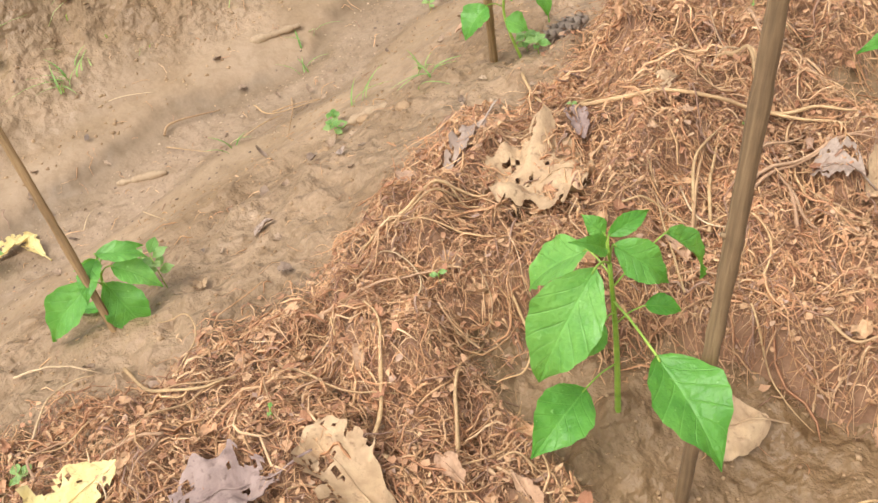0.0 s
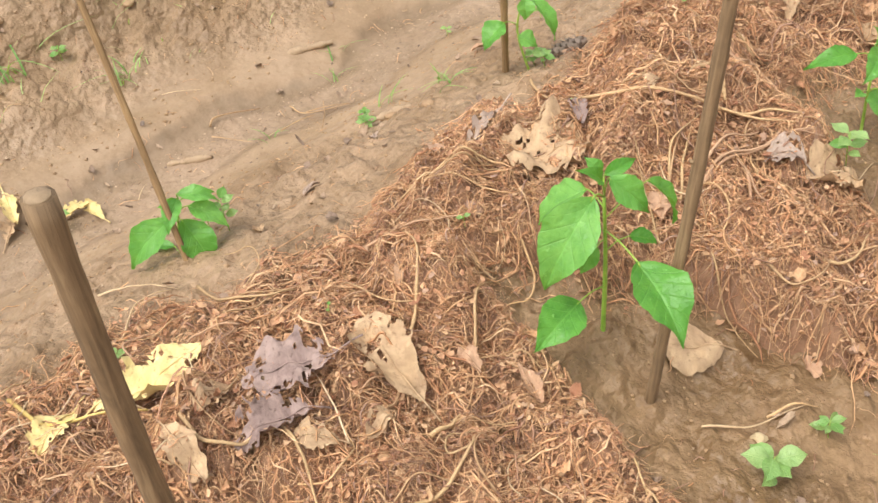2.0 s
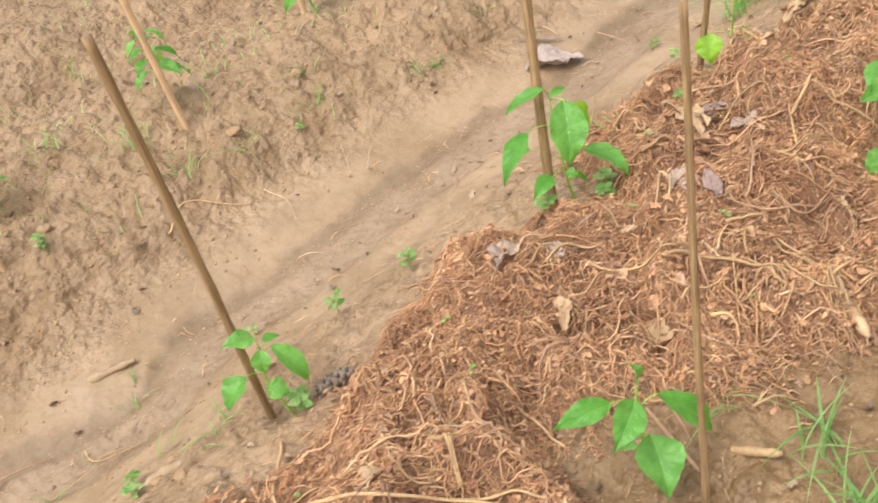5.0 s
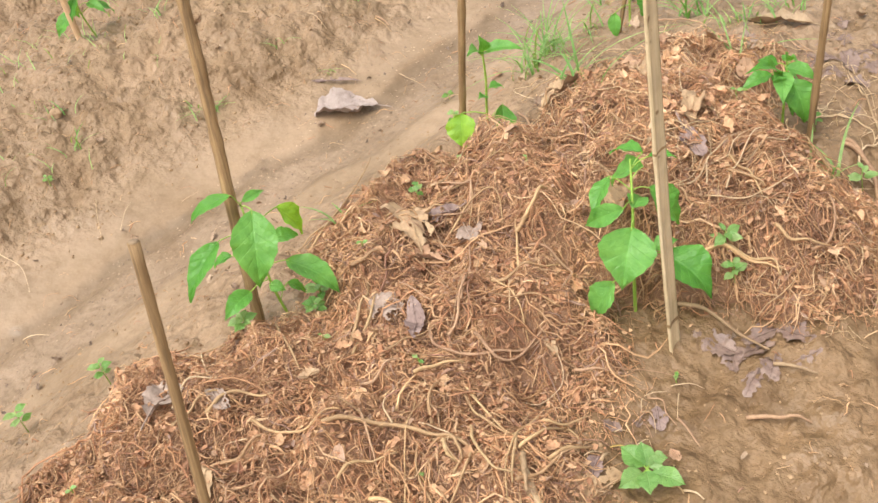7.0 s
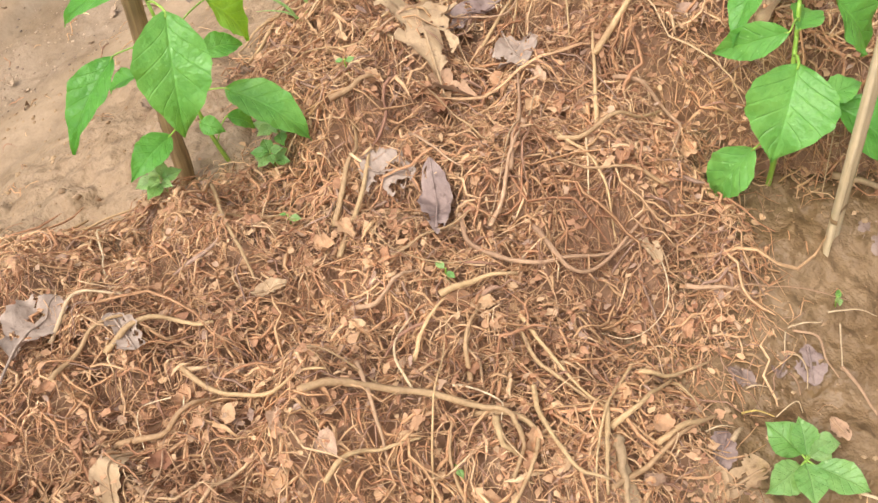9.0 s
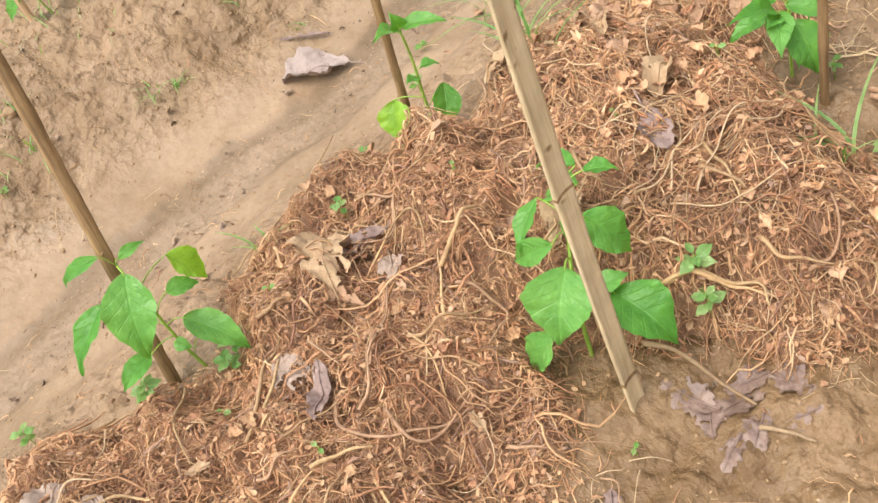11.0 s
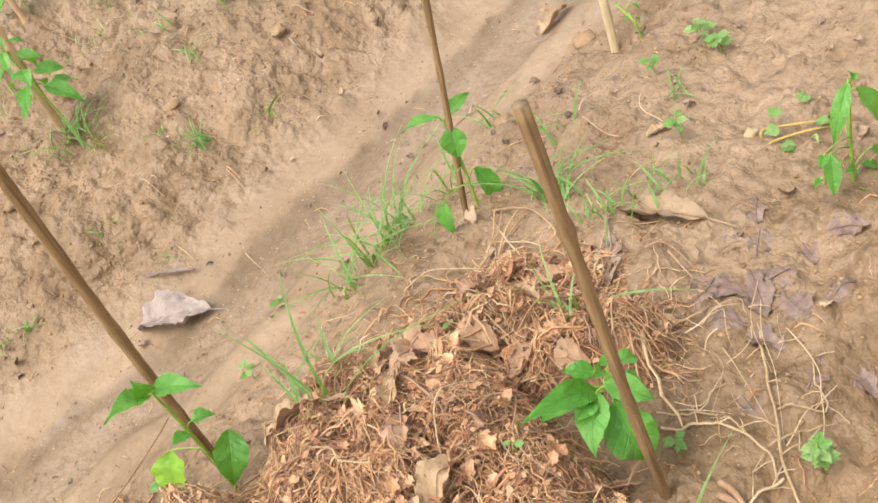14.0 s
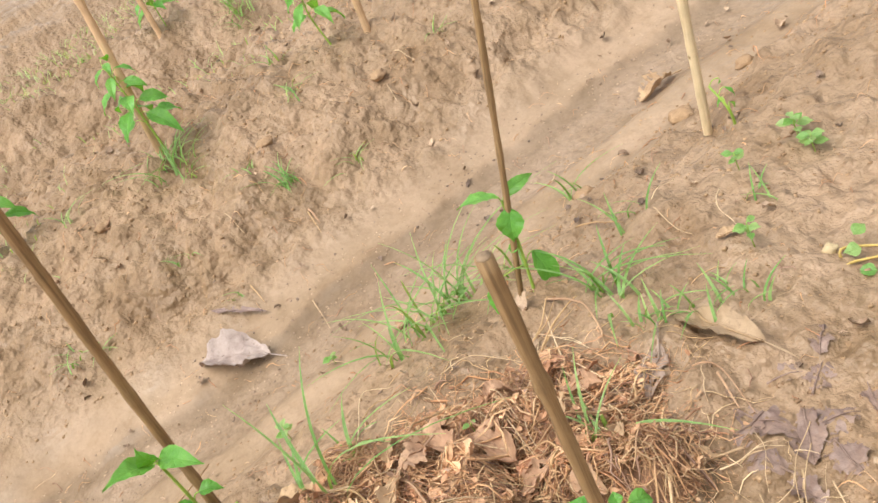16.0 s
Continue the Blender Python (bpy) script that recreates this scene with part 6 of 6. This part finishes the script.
for n, (x, y, count, size, height) in enumerate([(1.030, 0.600, 8, 0.030, 0.07), (0.671, 0.386, 8, 0.022, 0.03), (0.563, 0.391, 7, 0.034, 0.05), (1.065, 0.519, 12, 0.016, 0.03), (1.005, 0.380, 6, 0.034, 0.04), (1.083, 0.516, 8, 0.018, 0.03), (1.640, 1.075, 8, 0.024, 0.03), (1.613, 1.056, 8, 0.020, 0.03), (1.214, 1.424, 8, 0.020, 0.05), (2.450, 0.535, 24, 0.017, 0.05), (2.304, 0.533, 6, 0.022, 0.04), (1.990, 0.565, 8, 0.020, 0.04), (1.999, 1.226, 8, 0.020, 0.04), (0.725, 1.416, 8, 0.022, 0.03), (0.322, 1.205, 10, 0.024, 0.06), (0.313, 1.262, 8, 0.020, 0.05), (0.946, 2.123, 14, 0.018, 0.06), (1.350, 1.338, 10, 0.018, 0.05), (0.743, 1.443, 8, 0.018, 0.03)]):
    seedling(x, y, count, size, 400 + n, height=height)
for n, (x, y, count, size, height) in enumerate([(2.975, 1.025, 8, 0.022, 0.04), (2.967, 0.993, 8, 0.022, 0.03), (2.877, 1.039, 6, 0.018, 0.03), (2.767, 0.911, 6, 0.018, 0.04), (2.010, 0.585, 6, 0.022, 0.03), (0.992, 1.213, 8, 0.020, 0.03), (0.975, 1.167, 8, 0.022, 0.03), (1.862, 1.057, 6, 0.018, 0.03), (1.993, 1.103, 8, 0.022, 0.03), (2.385, 0.651, 6, 0.014, 0.03), (0.182, 1.723, 6, 0.030, 0.05), (0.398, 2.076, 8, 0.022, 0.03), (1.519, 1.107, 8, 0.022, 0.02), (1.120, 1.640, 4, 0.014, 0.02), (1.595, 2.018, 6, 0.016, 0.03), (0.060, 1.030, 4, 0.018, 0.02), (2.525, 1.332, 6, 0.018, 0.03), (2.322, 1.484, 5, 0.016, 0.02), (2.190, 1.322, 6, 0.018, 0.03)]):
    seedling(x, y, count, size, 450 + n, height=height)
for n, (x, y) in enumerate([(0.285, 0.850), (1.600, 0.800), (1.710, 1.020), (1.821, 0.557), (0.840, 0.960), (1.180, 1.010), (1.110, 0.880), (2.120, 0.760), (2.260, 0.710), (2.353, 0.925), (1.480, 0.690), (0.520, 0.860), (0.930, 0.760), (1.960, 0.890), (1.560, 0.960)]):
    seedling(x, y, 2, 0.011, 500 + n, "tiny two-leaved sprout in the mulch", height=0.014)

# the broad-leaved weed by the lath, and the litter on the mud round it
def broad_weed(x, y, leaves):
    ob = thing("weed", x, y, mud_at(x, y), "broad-leaved weed with scraped pale-green leaves on wet mud", "weed", "weed seedlings")
    v, f = tube([(0, 0, -0.01), (-0.004, -0.002, 0.012), (-0.008, -0.004, 0.026)], [0.0018, 0.0016, 0.0012], 6)
    put("stem", mesh_from("stem", v, f, np.tile((0.1, 0.27), (len(v), 1))), STEM, ob)
    for n, (bx, by, bz, tx, ty, tz, w) in enumerate(leaves):
        v, f, uv = blade((bx, by, bz), (tx, ty, tz), w, (-0.008, -0.004, 0), seed=610 + n, rows=14, cols=8, sag=0.08, cup=0.16, wide_at=0.48)
        put("leaf", mesh_from("leaf", v, f, uv), WEED, ob)
        v, f = tube(smooth_line([(-0.008, -0.004, 0.024), (bx, by, bz)], 4), np.full(4, 0.0009), 5)
        put("petiole", mesh_from("petiole", v, f, np.tile((0.1, 0.27), (len(v), 1))), STEM, ob)
    return ob


broad_weed(1.682, 0.506, [
    (-0.007, 0.001, 0.026, -0.006, 0.034, 0.042, 0.030),
    (-0.006, -0.003, 0.027, 0.012, 0.016, 0.044, 0.024),
    (-0.005, -0.005, 0.025, 0.014, -0.012, 0.030, 0.020),
    (-0.011, -0.005, 0.024, -0.036, -0.028, 0.022, 0.028),
    (-0.008, -0.012, 0.023, -0.002, -0.055, 0.022, 0.028),
    (-0.015, -0.003, 0.024, -0.054, 0.004, 0.032, 0.028),
    (0.004, -0.002, 0.030, 0.018, -0.018, 0.028, 0.018),
])
for n, (radius, kind, pts) in enumerate([
    (0.0011, "p", [(1.775, 0.577), (1.786, 0.568), (1.795, 0.558), (1.801, 0.559)]),
    (0.0011, "p", [(1.771, 0.577), (1.763, 0.573), (1.753, 0.567)]),
    (0.0015, "p", [(1.753, 0.567), (1.756, 0.557), (1.75, 0.545), (1.74, 0.537)]),
    (0.0012, "p", [(1.809, 0.546), (1.792, 0.536), (1.772, 0.524)]),
    (0.0018, "d", [(1.772, 0.524), (1.765, 0.505), (1.756, 0.482)]),
    (0.0013, "p", [(1.704, 0.574), (1.72, 0.56)]),
    (0.0012, "d", [(1.741, 0.555), (1.733, 0.539)]),
    (0.0012, "p", [(1.809, 0.558), (1.825, 0.542), (1.838, 0.526)]),
    (0.0016, "t", [(1.731, 0.591), (1.735, 0.573)]),
    (0.0030, "t", [(1.603, 0.593), (1.641, 0.582), (1.661, 0.577)]),
    (0.0015, "t", [(1.667, 0.623), (1.665, 0.608), (1.656, 0.587)]),
    (0.0010, "p", [(1.644, 0.575), (1.665, 0.56)]),
    (0.0026, "w", [(1.652, 0.555), (1.669, 0.556)]),
    (0.0013, "d", [(1.777, 0.573), (1.782, 0.552), (1.766, 0.535), (1.764, 0.521)]),
    (0.0020, "t", [(1.682, 0.475), (1.68, 0.457)]),
    (0.0009, "p", [(1.698, 0.542), (1.721, 0.537), (1.719, 0.529)]),
    (0.0011, "y", [(1.682, 0.565), (1.693, 0.556), (1.697, 0.543)]),
    (0.0020, "t", [(1.616, 0.738), (1.602, 0.685), (1.595, 0.632)]),
    (0.0026, "t", [(1.596, 0.635), (1.566, 0.612), (1.538, 0.591)]),
    (0.0026, "t", [(1.545, 0.593), (1.604, 0.585), (1.663, 0.577)]),
    (0.0028, "t", [(1.585, 0.623), (1.616, 0.616), (1.668, 0.624)]),
    (0.0024, "t", [(1.574, 0.69), (1.553, 0.666), (1.536, 0.618), (1.546, 0.594)]),
    (0.0050, "w", [(1.582, 0.613), (1.567, 0.599), (1.546, 0.579)]),
]):
    root(radius, kind, pts, 960 + n)
for n, (x, y, length, width, yaw, mat, curl, label) in enumerate([
    (1.760, 0.546, 0.036, 0.026, 40, PURPLE_LEAF, 0.02, "mauve rotting leaf flat on wet mud"),
    (1.711, 0.582, 0.026, 0.018, 100, DARK_MUD, 0.02, "dark slate scrap of leaf pressed into mud"),
    (1.745, 0.563, 0.026, 0.018, 10, DARK_MUD, 0.02, "dark slate scrap of leaf pressed into mud"),
    (1.725, 0.499, 0.026, 0.014, 60, RED_LEAF, 0.15, "reddish leaf scrap on wet mud"),
    (1.628, 0.534, 0.062, 0.034, -20, TAN_LEAF, 0.6, "brown rolled dead leaf on the mud"),
    (1.640, 0.557, 0.040, 0.024, 20, PURPLE_LEAF, 0.3, "purple-brown torn leaf beside a rolled one"),
    (1.612, 0.556, 0.050, 0.034, 70, TAN_LEAF, 0.35, "olive-tan crumpled leaf beside a rolled one"),
]):
    dead_leaf(x, y, length, width, yaw, mat, label, 140 + n, curl, 0.004, lobes=0.08, stalk=False, on_mud=True)

# the wet mud along the near side of the mulch
for n, (x, y, count, height) in enumerate([(0.889, 0.281, 9, 0.07), (1.166, 0.415, 10, 0.07), (1.266, 0.416, 9, 0.10), (0.869, 0.365, 4, 0.04), (0.900, 0.225, 8, 0.08), (0.760, 0.180, 9, 0.09)]):
    grass_tuft(x, y, count, height, 360 + n, "small sparse grass on bare mud")
seedling(1.122, 0.331, 7, 0.026, 480, height=0.04)
dead_leaf(0.830, 0.290, 0.075, 0.034, 150, TAN_LEAF, "flat tan dead leaf stuck to the wet mud", 91, 0.1, 0.004, on_mud=True)
dead_leaf(0.805, 0.231, 0.080, 0.036, 60, TAN_LEAF, "curled tan dead leaf on the wet mud", 92, 0.3, 0.006, on_mud=True)
dead_leaf(0.762, 0.300, 0.065, 0.045, 20, GREY_LEAF, "grey-brown rotting leaf flat on the wet mud", 93, 0.1, 0.003, on_mud=True)
for n, (radius, kind, pts) in enumerate([(0.0022, "p", [(0.835, 0.395), (0.847, 0.370), (0.812, 0.312), (0.803, 0.278), (0.750, 0.218)]), (0.0020, "d", [(0.931, 0.281), (0.896, 0.254), (0.861, 0.251), (0.823, 0.242)]), (0.0018, "t", [(0.898, 0.257), (0.868, 0.228), (0.861, 0.229), (0.805, 0.214)]), (0.0018, "t", [(0.877, 0.329), (0.925, 0.294), (0.950, 0.264)]), (0.0020, "t", [(0.632, 0.448), (0.662, 0.430), (0.694, 0.415)])]):
    root(radius, kind, pts, 950 + n)


root(0.0038, "d", [(2.363, 0.591), (2.364, 0.564), (2.331, 0.527), (2.287, 0.5), (2.234, 0.47)], 990)


def dry_vine(branches):
    """A dead straggling vine: thin bleached branches forking just over the mud."""
    x0, y0 = branches[0][2]
    home = np.array([x0, y0, mud_at(x0, y0)])
    ob = thing("dry_vine", *home, "dead bleached straggling vine lying on wet mud", "dry vine")
    for n, pts in enumerate(branches):
        r = np.random.RandomState(60 + n)
        line = smooth_line([(x, y, 0) for x, y in pts], 9 * len(pts))
        line[:, :2] += np.cumsum(r.randn(len(line), 2), 0) * 0.0005
        line[:, 2] = [z_at(x, y) + 0.006 + 0.006 * math.sin(14 * x + 9 * y + n) for x, y, _ in line]
        v, f = tube(line - home, np.linspace(0.0017, 0.0009, len(line)) * (1.0 if n < 3 else 0.75), 6)
        branch = put("branch", mesh_from("branch", v, f), ROOT["p"], ob)
        for k in range(3, len(line) - 2, 5):
            a = r.rand() * 6.28
            tip = line[k] + np.array([math.cos(a), math.sin(a), 0.2 * r.rand()]) * (0.012 + 0.025 * r.rand())
            v, f = tube(np.array([line[k], (line[k] + tip) / 2 + (0.002, 0, 0.001), tip]) - home, [0.0008, 0.0007, 0.0004], 5)
            put("twig", mesh_from("twig", v, f), ROOT["p"], branch)
    return ob


dry_vine([[(2.564, 0.677), (2.475, 0.602), (2.421, 0.562), (2.391, 0.52), (2.373, 0.485), (2.31, 0.434), (2.289, 0.379)], [(2.396, 0.682), (2.431, 0.641), (2.436, 0.586), (2.421, 0.562)], [(2.421, 0.562), (2.374, 0.567), (2.336, 0.541), (2.332, 0.495), (2.307, 0.443), (2.295, 0.411), (2.283, 0.387)], [(2.373, 0.485), (2.328, 0.462)], [(2.373, 0.485), (2.433, 0.461), (2.469, 0.43)], [(2.391, 0.52), (2.345, 0.521)], [(2.436, 0.586), (2.501, 0.55)], [(2.475, 0.602), (2.508, 0.568), (2.528, 0.59), (2.557, 0.611)], [(2.407, 0.694), (2.446, 0.648), (2.438, 0.607)], [(2.373, 0.485), (2.391, 0.457), (2.393, 0.406)]])


def vine(stems, leaves):
    """A straggling vine: bent yellowish runners just over the mud, small roundish leaves on short stalks."""
    x0, y0, _ = stems[0][-1]
    home = np.array([x0, y0, mud_at(x0, y0)])
    ob = thing("vine_weed", *home, "yellowish straggling vine weed lying beside a wilting plant", "weed", "weed seedlings")
    for pts in stems:
        line = smooth_line([*pts, (pts[-1][0], pts[-1][1], mud_at(*pts[-1][:2]) - 0.005)], 40) - home
        v, f = tube(line, np.linspace(0.0012, 0.0020, 40), 6)
        put("runner", mesh_from("runner", v, f, np.tile((0.1, 0.27), (len(v), 1))), ROOT["y"], ob, "yellowish runner")
    for n, p in enumerate(leaves):
        p = np.array(p) - home
        a = 2.2 * n
        tip = p + 0.020 * np.array([math.cos(a), math.sin(a), 0.1])
        v, f, uv = blade(p, tip, 0.018, p - (0, 0, 0.02), seed=n, rows=8, cols=6, sag=0.08)
        put("leaf", mesh_from("leaf", v, f, uv), WEED, ob)
    return ob


vine([[(2.897, 0.742, -0.078), (2.868, 0.773, -0.064), (2.848, 0.792, -0.055), (2.820, 0.818, -0.045), (2.808, 0.820, -0.044)], [(2.888, 0.740, -0.079), (2.851, 0.773, -0.063), (2.812, 0.798, -0.052), (2.798, 0.803, -0.050)]], [(2.835, 0.821, -0.039), (2.811, 0.775, -0.058), (2.829, 0.769, -0.061), (2.876, 0.804, -0.045), (2.824, 0.803, -0.045), (2.858, 0.775, -0.057)])

# mixed fine grass over the further bed
def fuzz_grass():
    r = np.random.RandomState(9)
    n = 17000
    x, y = r.rand(n) * 7.5 - 2.0, 1.95 + r.rand(n) ** 0.7 * 3.6
    keep = fbm(x, y, 2.1, 3) + 0.25 * fbm(x, y, 7, 2) > 0.16 - 0.09 * (y - 1.95)
    x, y = x[keep], y[keep]
    n = len(x)
    a, h, lean = r.rand(n) * 6.28, 0.02 + 0.055 * r.rand(n) ** 2, 0.4 + 1.0 * r.rand(n)
    s = np.array([0, 0.5, 1.0])
    w = np.array([0.0013, 0.0012, 0.0002])
    px, py = x[:, None] + (h * lean)[:, None] * s**1.5 * np.cos(a)[:, None], y[:, None] + (h * lean)[:, None] * s**1.5 * np.sin(a)[:, None]
    pz = soil_z(x, y)[:, None] + h[:, None] * (s - 0.3 * s**2) - 0.002
    off = np.stack([-np.sin(a)[:, None] * w, np.cos(a)[:, None] * w, 0 * pz], -1)
    mid = np.stack([px, py, pz], -1)
    verts = np.stack([mid - off, mid + off], 2).reshape(-1, 3)
    faces = (grid_faces(3, 2)[None] + 6 * np.arange(n)[:, None, None]).reshape(-1, 4)
    return tagged(put("sparse_grass", mesh_from("sparse_grass", verts, faces, np.tile((0.3, 0.27), (len(verts), 1))), GRASS), "sparse short grass blades over the further bed", "grass", kind="stuff")


fuzz_grass()
